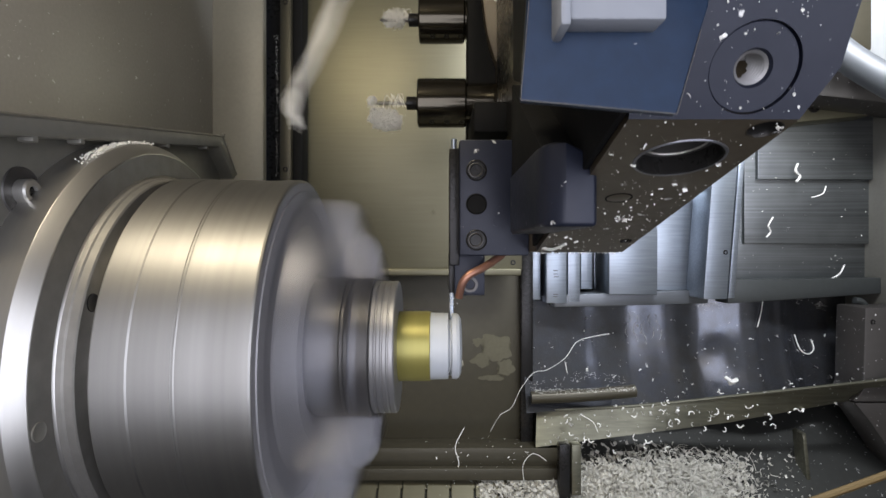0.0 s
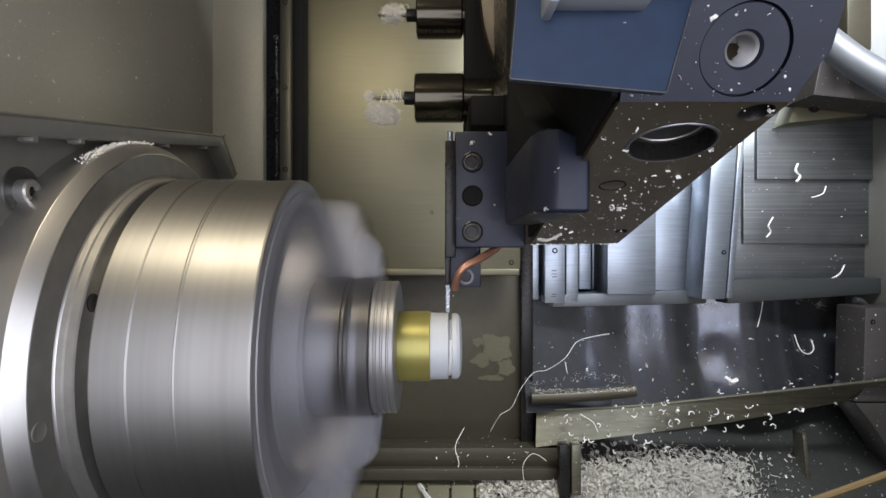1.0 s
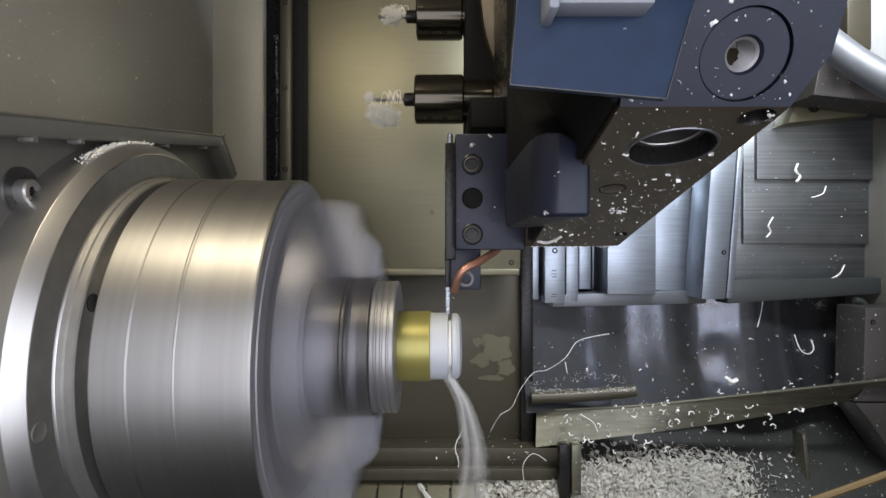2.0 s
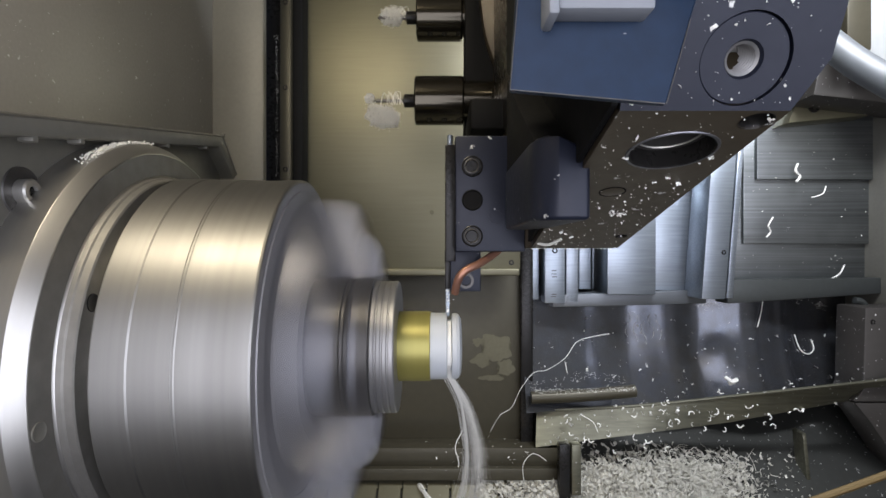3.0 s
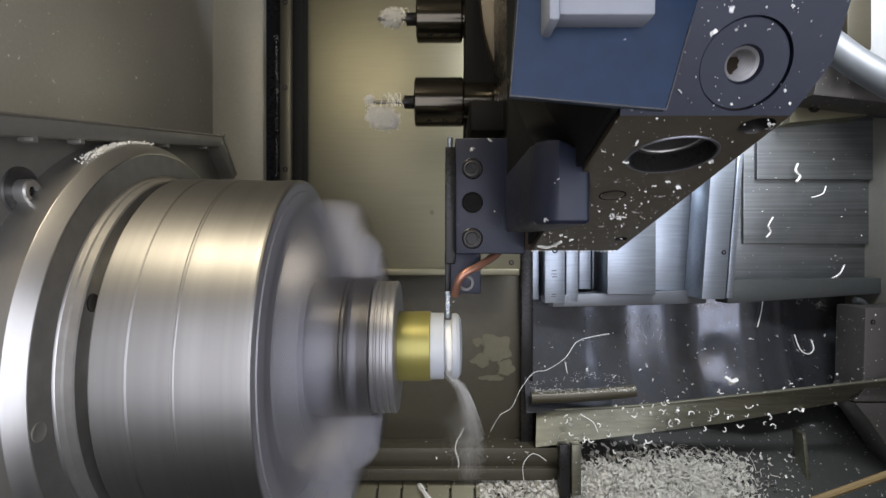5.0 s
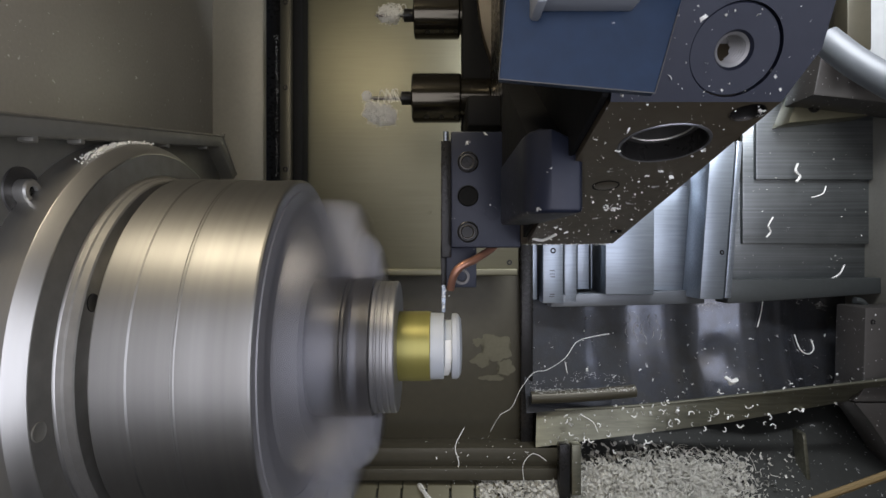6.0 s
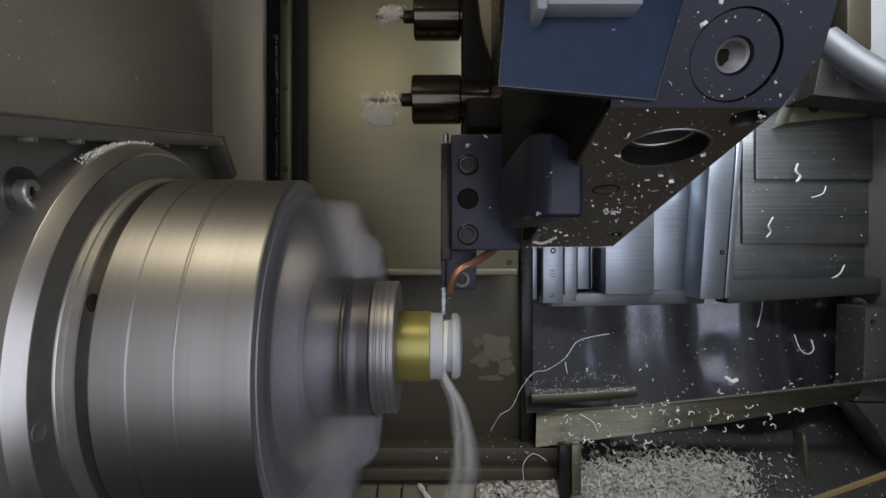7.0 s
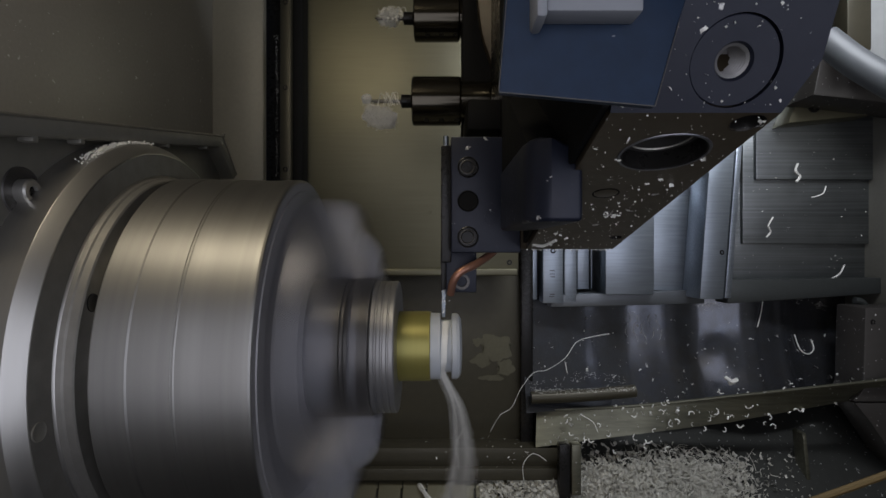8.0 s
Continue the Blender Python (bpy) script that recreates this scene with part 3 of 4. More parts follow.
# ---- carriage covers that follow the tool ----
def carriage():
    t = thing("way_cover", (0, 0.53, 0.2), "dull brushed steel way cover with a small dent", "way cover")
    part("panel", box(-0.36, 0.1342, 0.5265, 0.5385, 0.0385, 0.70, 0.002), BRUSHED, t)
    part("flange", box(-0.36, 0.1308, 0.5115, 0.5265, 0.0292, 0.0408, 0.002), BRUSHED, t, "folded lower lip")
    part("dent", lathe([(0, 0.0035), (0.0008, 0.0030), (-0.0005, 0.0015), (-0.0005, 0)], 16, axis=aim((-0.0196, 0.5265, 0.1384), (0, -1, 0))), BRUSHED, t)
    cap_screw((0.1185, 0.5265, 0.0512), (0, -1, 0), 0.0045, t, 0.001)
    g = thing("carriage_slide", (0.4, 0.6, 0.05), "ground steel slide blocks of the carriage", "carriage")
    part("guide", box(0.1598, 0.1753, 0.5765, 0.6365, -0.0181, 0.1376, 0.002), STEEL, g)
    mark = part("guide", box(0.1819, 0.2182, 0.5565, 0.6365, -0.0223, 0.1363, 0.0015), STEEL, g)
    for px, z0, z1 in ((0.1940, 0.0292, 0.0308), (0.1950, 0.0242, 0.0257), (0.1940, 0.0353, 0.0368), (0.1930, -0.0112, -0.0097), (0.1940, -0.0071, -0.0056)):
        part("mark", box(px, px + 0.009, 0.5560, 0.5575, z0, z1, 0.0002, 1), HUB, mark, "faint stamped mark")
    cap_screw((0.2000, 0.5565, 0.0717), (0, -1, 0), 0.005, g, 0.001)
    part("guide", box(0.2214, 0.2437, 0.5615, 0.6365, -0.0218, 0.1366, 0.0015), STEEL, g)
    part("wiper", box(0.2534, 0.2755, 0.5965, 0.6465, 0.0000, 0.1599, 0.0015), STEEL, g)
    part("block", box(0.2910, 0.3770, 0.5465, 0.6515, -0.0063, 0.1857, 0.002), STEEL, g)
    part("slide_plate", box(0.2885, 0.4983, 0.6365, 0.6565, -0.0029, 0.2834, 0.002), STEEL, g)
    part("slide_step", box(0.3876, 0.4515, 0.5765, 0.6465, -0.0006, 0.1891, 0.002), STEEL, g)
    part("post", prism([(0.4391, -0.0106), (0.4794, -0.0106), (0.5005, 0.2578), (0.4583, 0.2578)], "y", 0.5065, 0.5765, 0.002), STEEL, g, "bright upright bar")
    part("post_strip", prism([(0.4968, -0.0114), (0.5077, -0.0114), (0.5285, 0.2637), (0.5186, 0.2637)], "y", 0.5365, 0.5765, 0.001), STEEL, g)
    cap_screw((0.4765, 0.5065, 0.0689), (0, -1, 0), 0.004, g, 0.001)
    part("ledge", prism([(0.1970, -0.0303), (0.4740, -0.0233), (0.4740, 0.0017), (0.1970, -0.0083)], "y", 0.5615, 0.6365, 0.002), LEDGE, g, "dull grey ledge")
    c = thing("telescopic_cover", (0.62, 0.65, 0.1), "scratched steel telescopic way cover", "way cover")
    part("plate", box(0.5404, 0.8427, 0.6165, 0.6365, 0.0157, 0.2023, 0.002), SCRAPED, c)
    part("plate", box(0.5649, 0.8399, 0.6065, 0.6165, 0.0843, 0.3306, 0.002), SCRAPED, c)
    part("plate", box(0.5847, 0.8370, 0.5965, 0.6065, 0.2040, 0.4333, 0.002), SCRAPED, c)
    return t, g, c


COVERS = carriage()


# pressed folds of the splash sheet: stretches that lean towards the spindle, with returns between them
FOLDS = ((0.262, 0.295, 0.24), (0.342, 0.437, 0.32), (0.482, 0.588, 0.50), (0.640, 0.655, 0.48), (0.682, 0.745, 0.50))


def fold_rise(x):
    def soft(u):
        return 0.005 * math.log(1 + math.exp(min(60, u / 0.005)))
    return 0.25 * (x - 0.45) - sum(d * (soft(x - a) - soft(x - b)) for a, b, d in FOLDS) + 0.062


def sheet_y(x, z):
    q = (-0.0119 - z) / 0.201
    return 0.6005 + fold_rise(x) - 0.05 * q * q + 0.0012 * noise.noise(Vector((x * 22, z * 14, 3))) - 0.006 * math.exp(-((x - 0.515) ** 2 + (z + 0.125) ** 2) / 0.0012)


def bed():
    # left seal strip, right lower sheets and rails
    t = thing("seal_strip", (-0.24, 0.5, 0.1), "steel clamping strip with a black rubber wiper", "strip")
    # Black plate closes the open gap, whose shade is put into its colour.
    part("gap_shade", box(-0.2921, -0.2595, 0.4765, 0.5115, -0.3, 0.70, 0.002), BLACK, t)
    part("strip", box(-0.2663, -0.2487, 0.4715, 0.5115, -0.3, 0.70, 0.0015), SHEET, t, "dull steel strip")
    part("wiper", box(-0.2487, -0.2329, 0.4815, 0.5215, -0.3, 0.70, 0.002), DULLBLACK, t, "black rubber wiper")
    for py in (0.4779, 0.3386, 0.2048):
        cap_screw((-0.2574, 0.4715, py), (0, -1, 0), 0.0045, t, 0.001)
    single("cover_sill", prism([(0.5196, -0.0253), (0.80, -0.0067), (0.80, 0.0221), (0.5196, 0.0180)], "y", 0.5765, 0.6765, 0.002), DARKSTEEL, (0.6, 0.6, 0), "dark steel sill under the way cover", "sill")
    # wavy wet splash sheet
    bm = bmesh.new()
    nx, nz = 160, 44
    x0, x1, z0, z1 = 0.1464, 0.80, -0.2129, -0.0119
    g = [[bm.verts.new((x, sheet_y(x, z), z)) for z in (z0 + (z1 - z0) * k / nz for k in range(nz + 1))] for x in (x0 + (x1 - x0) * i / nx for i in range(nx + 1))]
    for i in range(nx):
        for k in range(nz):
            bm.faces.new((g[i][k], g[i + 1][k], g[i + 1][k + 1], g[i][k + 1]))
    ex = bmesh.ops.extrude_face_region(bm, geom=list(bm.faces))
    bmesh.ops.translate(bm, verts=[v for v in ex["geom"] if isinstance(v, bmesh.types.BMVert)], vec=(0, 0.008, 0))
    single("splash_sheet", bm, GLOSS, (0.5, 0.6, -0.1), "wavy wet stainless splash sheet with stuck chips", "splash sheet")
    # Black bar added in the gap right of the way cover, for its shadow.
    single("gap_shade_bar", box(0.1398, 0.1623, 0.5615, 0.6765, -0.3, 0.1370, 0.003), BLACK, (0.15, 0.6, -0.1), "black bar for the shadow in the upright gap", "post")
    single("round_rail", tube([(0.1544, 0.5365, -0.1856), (0.2435, 0.5365, -0.1816), (0.3365, 0.5365, -0.1737)], 0.011, 14), SHEET, (0.2435, 0.5365, -0.1816), "dull rolled sheet edge", "rail")
    a = thing("deflector", (0.4564, 0.5265, -0.2083), "folded steel chip deflector strip", "deflector")
    def between(pts, x):
        return float(np.interp(x, [p[0] for p in pts], [p[1] for p in pts]))
    top, low = [(0.1675, -0.2152), (0.3585, -0.1985), (0.80, -0.1349)], [(0.1606, -0.2691), (0.4956, -0.2260), (0.80, -0.1711)]
    bm, n = bmesh.new(), 30
    rows = []
    for i in range(n + 1):
        # the strip is twisted: it leans back at its free end and forward at the other
        q = i / n
        xa, xb = 0.1675 + 0.6325 * q, 0.1606 + 0.6394 * q
        rows.append([bm.verts.new((xa, 0.5265 + 0.030 * (1 - 2.4 * q), between(top, xa))), bm.verts.new((xb, 0.5265, between(low, xb)))])
    for a2, b2 in zip(rows, rows[1:]):
        bm.faces.new((a2[0], b2[0], b2[1], a2[1]))
    ex = bmesh.ops.extrude_face_region(bm, geom=list(bm.faces))
    bmesh.ops.translate(bm, verts=[v for v in ex["geom"] if isinstance(v, bmesh.types.BMVert)], vec=(0, 0.004, 0))
    part("strip", bm, DEFLECT, a)
    part("fold", tube([(0.1675 + 0.6325 * i / 8, 0.5265 + 0.030 * (1 - 2.4 * i / 8), between(top, 0.1675 + 0.6325 * i / 8)) for i in range(9)], 0.0028, 8), DEFLECT, a, "rolled upper edge")
    # lower left ledges
    for x1, y0, z0, z1, label in ((0.2010, 0.5265, -0.3024, -0.2707, "dark folded sheet ledge"), (0.1969, 0.5115, -0.3218, -0.3004, "dull olive sheet ledge")):
        d = thing("ledge", (0, y0, z0), label, "ledge")
        part("shelf", box(-0.35, x1, y0 + 0.004, y0 + 0.055, z0, z1 - 0.001, 0.003), SHEET, d)
        part("front_lip", box(-0.35, x1, y0, y0 + 0.0035, z0 + 0.001, z1, 0.0015), SHEET, d, "rolled front lip")
        part("end_cap", box(x1 + 0.0005, x1 + 0.0035, y0 + 0.002, y0 + 0.053, z0 + 0.001, z1 - 0.002, 0.001), DARKSTEEL, d, "dark end cap")
    single("tray_bar", box(0.2127, 0.2286, 0.4815, 0.5015, -0.3330, -0.2490, 0.002), DEFLECT, (0.2219, 0.4965, -0.3037), "short steel bar at the tray", "bar")
    single("tray_bar", box(0.1933, 0.2120, 0.4865, 0.5065, -0.3559, -0.2508, 0.002), BLACK, (0.2001, 0.4965, -0.3037), "short black bar at the tray", "bar")
    # end of the enclosure: bracket, pale pipe
    single("coolant_pipe", tube([(0.5227, 0.3265, 0.3616), (0.5463, 0.2965, 0.3167), (0.5720, 0.2565, 0.2717)], 0.019, 20), GREYPIPE, (0.5463, 0.2965, 0.3167), "light grey painted round coolant pipe", "pipe")
    e = thing("end_cover", (0.7248, 0.5065, -0.1161), "dark folded sheet end cover", "cover")
    part("panel", prism([(0.7172, -0.0250), (0.80, -0.0250), (0.80, -0.1851), (0.6989, -0.1851), (0.7133, -0.1640)], "y", 0.5065, 0.5765, 0.003), ENDSHEET, e)
    part("apron", prism([(0.6999, -0.1870), (0.80, -0.1870), (0.80, -0.3270), (0.7248, -0.2168)], "y", 0.5085, 0.5765, 0.003), ENDSHEET, e, "sloping lower apron")
    cap_screw((0.7296, 0.5065, -0.0490), (0, -1, 0), 0.0045, e, 0.001)

    single("end_plate", box(0.6607, 0.795, 0.4265, 0.4465, 0.3385, 0.70, 0.002), PALE, (0.6800, 0.4265, 0.4086), "pale cream painted end plate", "plate")
    single("end_bracket", box(0.6127, 0.6495, 0.4065, 0.4365, 0.3768, 0.60, 0.002), SHEET, (0.6298, 0.4065, 0.4178), "dark sheet bracket dusted with chips", "bracket")
    single("pipe_housing", prism([(0.6226, 0.4004), (0.7942, 0.3447), (0.7942, 0.3076), (0.6087, 0.3280)], "y", 0.4765, 0.5565, 0.003), ENDSHEET, (0.6829, 0.4765, 0.3447), "dark sheet housing under the pipe", "housing")
    b = thing("cover_bracket", (0.6660, 0.5465, 0.3207), "dull steel bracket with one bolt", "bracket")
    part("plate", prism([(0.6110, 0.2977), (0.6360, 0.3557), (0.6860, 0.3477), (0.7610, 0.3127)], "y", 0.5465, 0.5965, 0.002), BRUSHED, b)
    cap_screw((0.6560, 0.5465, 0.3257), (0, -1, 0), 0.010, b, 0.004)
    single("wiper_frame", tube([(0.7352, 0.5615, -0.1782), (0.7555, 0.5615, -0.1477), (0.7636, 0.5615, -0.0766), (0.7575, 0.5615, -0.0258), (0.7393, 0.5615, -0.0177)], 0.006, 8), DARKSTEEL, (0.7474, 0.5615, -0.1071), "dark bent handle on the end sheet", "handle")
    single("tray_edge", tube([(0.5715, 0.4765, -0.3512), (0.6458, 0.4765, -0.3252), (0.7339, 0.4765, -0.2937)], 0.006, 8), RUST, (0.6458, 0.4765, -0.3233), "rusty brown edge of the tray", "rail")
    single("tray_divider", prism([(0.6357, -0.3430), (0.6425, -0.3410), (0.6328, -0.2461), (0.6270, -0.2480)], "y", 0.5315, 0.5615, 0.001), DEFLECT, (0.6405, 0.5265, -0.3063), "thin steel divider in the chip tray", "divider")
    # hinged conveyor plates at the bottom of the tray
    c = thing("chip_conveyor", TRAY_AT, "hinged olive steel chip conveyor plates", "conveyor")
    for k in range(9):
        # Slats run on unseen beneath the chuck, to reflect light up at it.
        bm = box(-0.235 + k * 0.0415, -0.1965 + k * 0.0415, -0.62, 0.006, 0.001, 0.007, 0.001, 1)
        for e in range(14):
            box(-0.199 + k * 0.0415, -0.1945 + k * 0.0415, -0.012 - e * 0.04, 0.004 - e * 0.04, 0.0015, 0.0065, 0.0, 1, bm)
        bmesh.ops.transform(bm, matrix=Matrix.Translation(TRAY_AT) @ pose(0, 0, 0, 38), verts=bm.verts)
        part("slat", bm, BRUSHED, c)

    # dried coolant on the lower panel
    bm = bmesh.new()
    for cx, cz, wide, high, seed in ((0.098, -0.103, 0.026, 0.028, 1), (0.070, -0.128, 0.016, 0.010, 2), (0.112, -0.142, 0.017, 0.012, 3), (0.088, -0.160, 0.020, 0.006, 4), (0.064, -0.095, 0.010, 0.007, 5)):
        vs = []
        for k in range(48):
            th = 2 * math.pi * k / 48
            q = 1 + 0.55 * noise.noise(Vector((math.cos(th) * 1.6, math.sin(th) * 1.6, seed * 7.3))) + 0.3 * noise.noise(Vector((math.cos(th) * 5, math.sin(th) * 5, seed * 3.1)))
            vs.append(bm.verts.new((cx + wide * q * math.cos(th), 0.5760 - 0.0001 * seed, cz + high * q * math.sin(th))))
        bm.faces.new(vs)
    bmesh.ops.triangulate(bm, faces=bm.faces)
    single("coolant_stain", bm, STAIN, (0.09, 0.576, -0.12), "olive film of dried coolant on the lower panel", "stain", kind="stuff")


bed()


# ---- chips ----
class Pile:
    """Many chips and threads gathered into one mesh."""
    def __init__(self, seed):
        self.v, self.f, self.r = [], [], random.Random(seed)

    def flake(self, p, n, size):
        """A curled shaving lying on a surface at p with normal n."""
        r = self.r
        n = (Vector(n) + 0.5 * Vector((r.uniform(-1, 1), r.uniform(-1, 1), r.uniform(-1, 1)))).normalized()
        a = n.orthogonal().normalized()
        a.rotate(Matrix.Rotation(r.uniform(0, 6.28), 3, n))
        b = n.cross(a)
        k, w, bend = 4, size * r.uniform(0.22, 0.5), r.uniform(0.6, 2.6)
        i0 = len(self.v)
        for i in range(k + 1):
            th = bend * (i / k - 0.5)
            c = Vector(p) + a * (math.sin(th) / bend * size) + b * ((1 - math.cos(th)) / bend * size) + n * (0.12 * size * (1 + math.sin(i * 1.3)))
            self.v += [tuple(c - n * w * 0.5 - b * w * 0.3), tuple(c + n * w * 0.5 + b * w * 0.3)]
        self.f += [(i0 + 2 * i, i0 + 2 * i + 2, i0 + 2 * i + 3, i0 + 2 * i + 1) for i in range(k)]

    def grain(self, p, size):
        """A crumb: a small uneven octahedron."""
        r = self.r
        i0 = len(self.v)
        for d in ((1, 0, 0), (-1, 0, 0), (0, 1, 0), (0, -1, 0), (0, 0, 1), (0, 0, -1)):
            self.v.append(tuple(Vector(p) + Vector(d) * size * r.uniform(0.3, 0.8)))
        self.f += [(i0 + a, i0 + b, i0 + c) for a, b, c in ((0, 2, 4), (2, 1, 4), (1, 3, 4), (3, 0, 4), (2, 0, 5), (1, 2, 5), (3, 1, 5), (0, 3, 5))]

    def thread(self, points, radius, seg=4):
        bm = tube(points, radius, seg)
        i0 = len(self.v)
        bm.verts.index_update()
        self.v += [tuple(v.co) for v in bm.verts]
        self.f += [tuple(i0 + v.index for v in f.verts) for f in bm.faces]
        bm.free()

    def made(self, name, material, origin, label, category, kind="stuff"):
        o = Vector(origin)
        me = bpy.data.meshes.new(name)
        me.from_pydata([tuple(Vector(p) - o) for p in self.v], [], self.f)
        me.materials.append(material)
        ob = new(name, me)
        ob.matrix_world = BASE @ Matrix.Translation(o)
        ORIGIN[ob.name] = o
        return tagged(ob, label, category, "", kind)


TRAY_FRAME = Matrix.Translation(TRAY_AT) @ pose(0, 0, 0, 38)


def tray_chips():
    p = Pile(3)
    r = p.r
    def heap(x):
        return 0.016 * max(0, 1 - ((x - 0.36) / 0.22) ** 2) + 0.012 * max(0, 1 - ((x - 0.14) / 0.10) ** 2)
    # matted base of the heap
    nx, ny = 150, 44
    base = len(p.v)
    for a in range(nx + 1):
        for b in range(ny + 1):
            x, y = 0.095 + 0.415 * a / nx, -0.11 + 0.15 * b / ny
            rim = min(1, 6 * min(a / nx, 1 - a / nx), 7 * (1 - b / ny))
            z = (heap(x) * 0.6 + 0.002) * rim + 0.0035 * noise.noise(Vector((x * 170, y * 170, 0))) * rim + 0.003 * noise.noise(Vector((x * 60, y * 60, 4)))
            p.v.append(tuple(TRAY_FRAME @ Vector((x, y, z - 0.0045 * (1 - rim) - 0.001))))
    p.f += [(base + a * (ny + 1) + b, base + (a + 1) * (ny + 1) + b, base + (a + 1) * (ny + 1) + b + 1, base + a * (ny + 1) + b + 1) for a in range(nx) for b in range(ny)]
    up = TRAY_FRAME.to_3x3() @ Vector((0, 0, 1))
    for i in range(9500):
        x = r.uniform(0.06, 0.53) if r.random() < 0.9 else r.uniform(-0.12, 0.64)
        y = r.uniform(-0.11, 0.06)
        if x > 0.47 and r.random() < (x - 0.47) * 7 or x < 0.09 and r.random() < (0.09 - x) * 6 or y > 0.03 and r.random() < 0.75:
            continue
        z = heap(x) * r.uniform(0.7, 1.05) * min(1, 7 * max(0, 0.045 - y) / 0.15)
        p.flake(TRAY_FRAME @ Vector((x, y, z + 0.002)), up, r.uniform(0.003, 0.013))
    for i in range(130):
        x, y = r.uniform(0.46, 0.64), r.uniform(-0.09, 0.06)
        p.flake(TRAY_FRAME @ Vector((x, y, 0.004)), up, r.uniform(0.007, 0.014) * (1 - 0.5 * (x - 0.46) / 0.18))
    for i in range(90):
        x, y = r.uniform(0.22, 0.44), r.uniform(0.02, 0.075)
        p.flake(TRAY_FRAME @ Vector((x, y, 0.005)), up, r.uniform(0.008, 0.015))
    for i in range(460):
        x, y = r.gauss(0.42, 0.06), r.uniform(-0.09, 0.055)
        th, l = r.uniform(0, 6.28), r.uniform(0.005, 0.018)
        z = heap(x) + r.uniform(0.0, 0.008)
        a = Vector((x, y, z + 0.002))
        d = Vector((math.cos(th), math.sin(th), 0))
        q = Vector((-d.y, d.x, 0)) * r.uniform(-0.9, 0.9)
        p.thread([TRAY_FRAME @ (a - d * l), TRAY_FRAME @ (a + q * l + Vector((0, 0, 0.004))), TRAY_FRAME @ (a + d * l)], r.uniform(0.0003, 0.0007), 3)
    p.made("plastic_chips", TRAYSWARF, TRAY_AT, "white plastic shavings heaped in the chip tray", "chips")


def strewn_chips():
    p = Pile(5)
    r = p.r
    for i in range(150):
        x = r.uniform(0.17, 0.74)
        if r.random() > 0.25 + x:
            continue
        s = (x - 0.16) / 0.6
        z = -0.2702 + s * 0.085 + r.uniform(0, 0.055)
        p.flake((x, 0.5245, z), (0, -1, 0.2), r.uniform(0.003, 0.009))
    for i in range(34):
        x = r.uniform(0.22, 0.62)
        z, a, q = -0.2702 + (x - 0.16) * 0.13 + r.gauss(0.012, 0.018), r.uniform(0, 6.28), r.uniform(0.003, 0.006)
        p.thread([(x + q * math.cos(a + k), 0.5225 - 0.002 * (k % 2), z + q * math.sin(a + k)) for k in range(4)], r.uniform(0.0007, 0.0014), 4)
    for i in range(110):
        x, k = r.uniform(0.16, 0.74), r.random() ** 1.5
        z = -0.1975 + k * 0.165
        p.flake((x, sheet_y(x, z) - 0.002, z), (0, -1, 0.2), r.uniform(0.0015, 0.006 if k > 0.3 else 0.009))
    for i in range(130):
        x = r.uniform(0.5426, 0.79)
        p.flake((x, 0.5935, r.uniform(0.0232, 0.5)), (0, -1, 0.1), r.uniform(0.001, 0.004))
    for i in range(260):
        x = r.uniform(0.1593, 0.3325)
        p.grain((x, 0.5265, -0.1737 + 0.004 * (x - 0.2) / 0.15 + r.uniform(-0.002, 0.006)), r.uniform(0.0006, 0.0016))
    for i in range(90):
        p.flake((r.uniform(-0.05, 0.15), 0.5135, r.uniform(-0.3410, -0.2441)), (0, -1, 0.3), r.uniform(0.001, 0.005))
    # dried crumbs under the ledge and along the foot of the sheet
    for cx, cz, wide, n in ((0.505, -0.030, 0.018, 150), (0.250, -0.026, 0.022, 70), (0.735, -0.034, 0.010, 70), (0.690, -0.022, 0.020, 40), (0.36, -0.024, 0.016, 40)):
        for i in range(n):
            x, z = cx + r.gauss(0, wide * 0.5), cz + r.gauss(0, 0.004)
            p.grain((x, sheet_y(x, z) - 0.001, z), r.uniform(0.0004, 0.0013))
    for i in range(200):
        x = r.uniform(0.155, 0.34)
        z = -0.158 + 0.006 * math.sin(x * 30) - 0.014 * r.random()
        p.grain((x, sheet_y(x, z) - 0.001, z), r.uniform(0.0003, 0.0011))
    # long curls caught on the cover and the sheet
    p.thread([(0.6539, 0.5865, 0.2319), (0.6465, 0.5815, 0.2177), (0.6581, 0.5865, 0.2090), (0.6476, 0.5815, 0.1980)], 0.0022, 5)
    p.thread([(0.6081, 0.5865, 0.1330), (0.5968, 0.5815, 0.1172), (0.6039, 0.5865, 0.1070), (0.5966, 0.5865, 0.0966)], 0.0016, 5)
    p.thread([(0.7095, 0.5915, 0.1908), (0.6997, 0.5865, 0.1767), (0.6822, 0.5915, 0.1699)], 0.0013, 5)
    p.thread([(0.7466, 0.5965, 0.0442), (0.7346, 0.5915, 0.0287), (0.7214, 0.5965, 0.0190)], 0.0015, 5)
    p.thread([(0.4974, 0.5415, -0.1511), (0.5041, 0.5315, -0.1567), (0.5146, 0.5365, -0.1539), (0.5008, 0.5365, -0.1618)], 0.0035, 6)
    for k in range(5):
        x0, z0 = 0.3546 + k * 0.013, -0.0480 - 0.005 * (k % 3)
        line = [(x0 + 0.004 * math.sin(q * 1.1 + k) + 0.003 * (k - 2) * q / 6, z0 - 0.0075 * q + 0.003 * math.cos(q * 2.3 + k)) for q in range(7)]
        p.thread([(x, sheet_y(x, z) - 0.002, z) for x, z in line], 0.00025, 4)
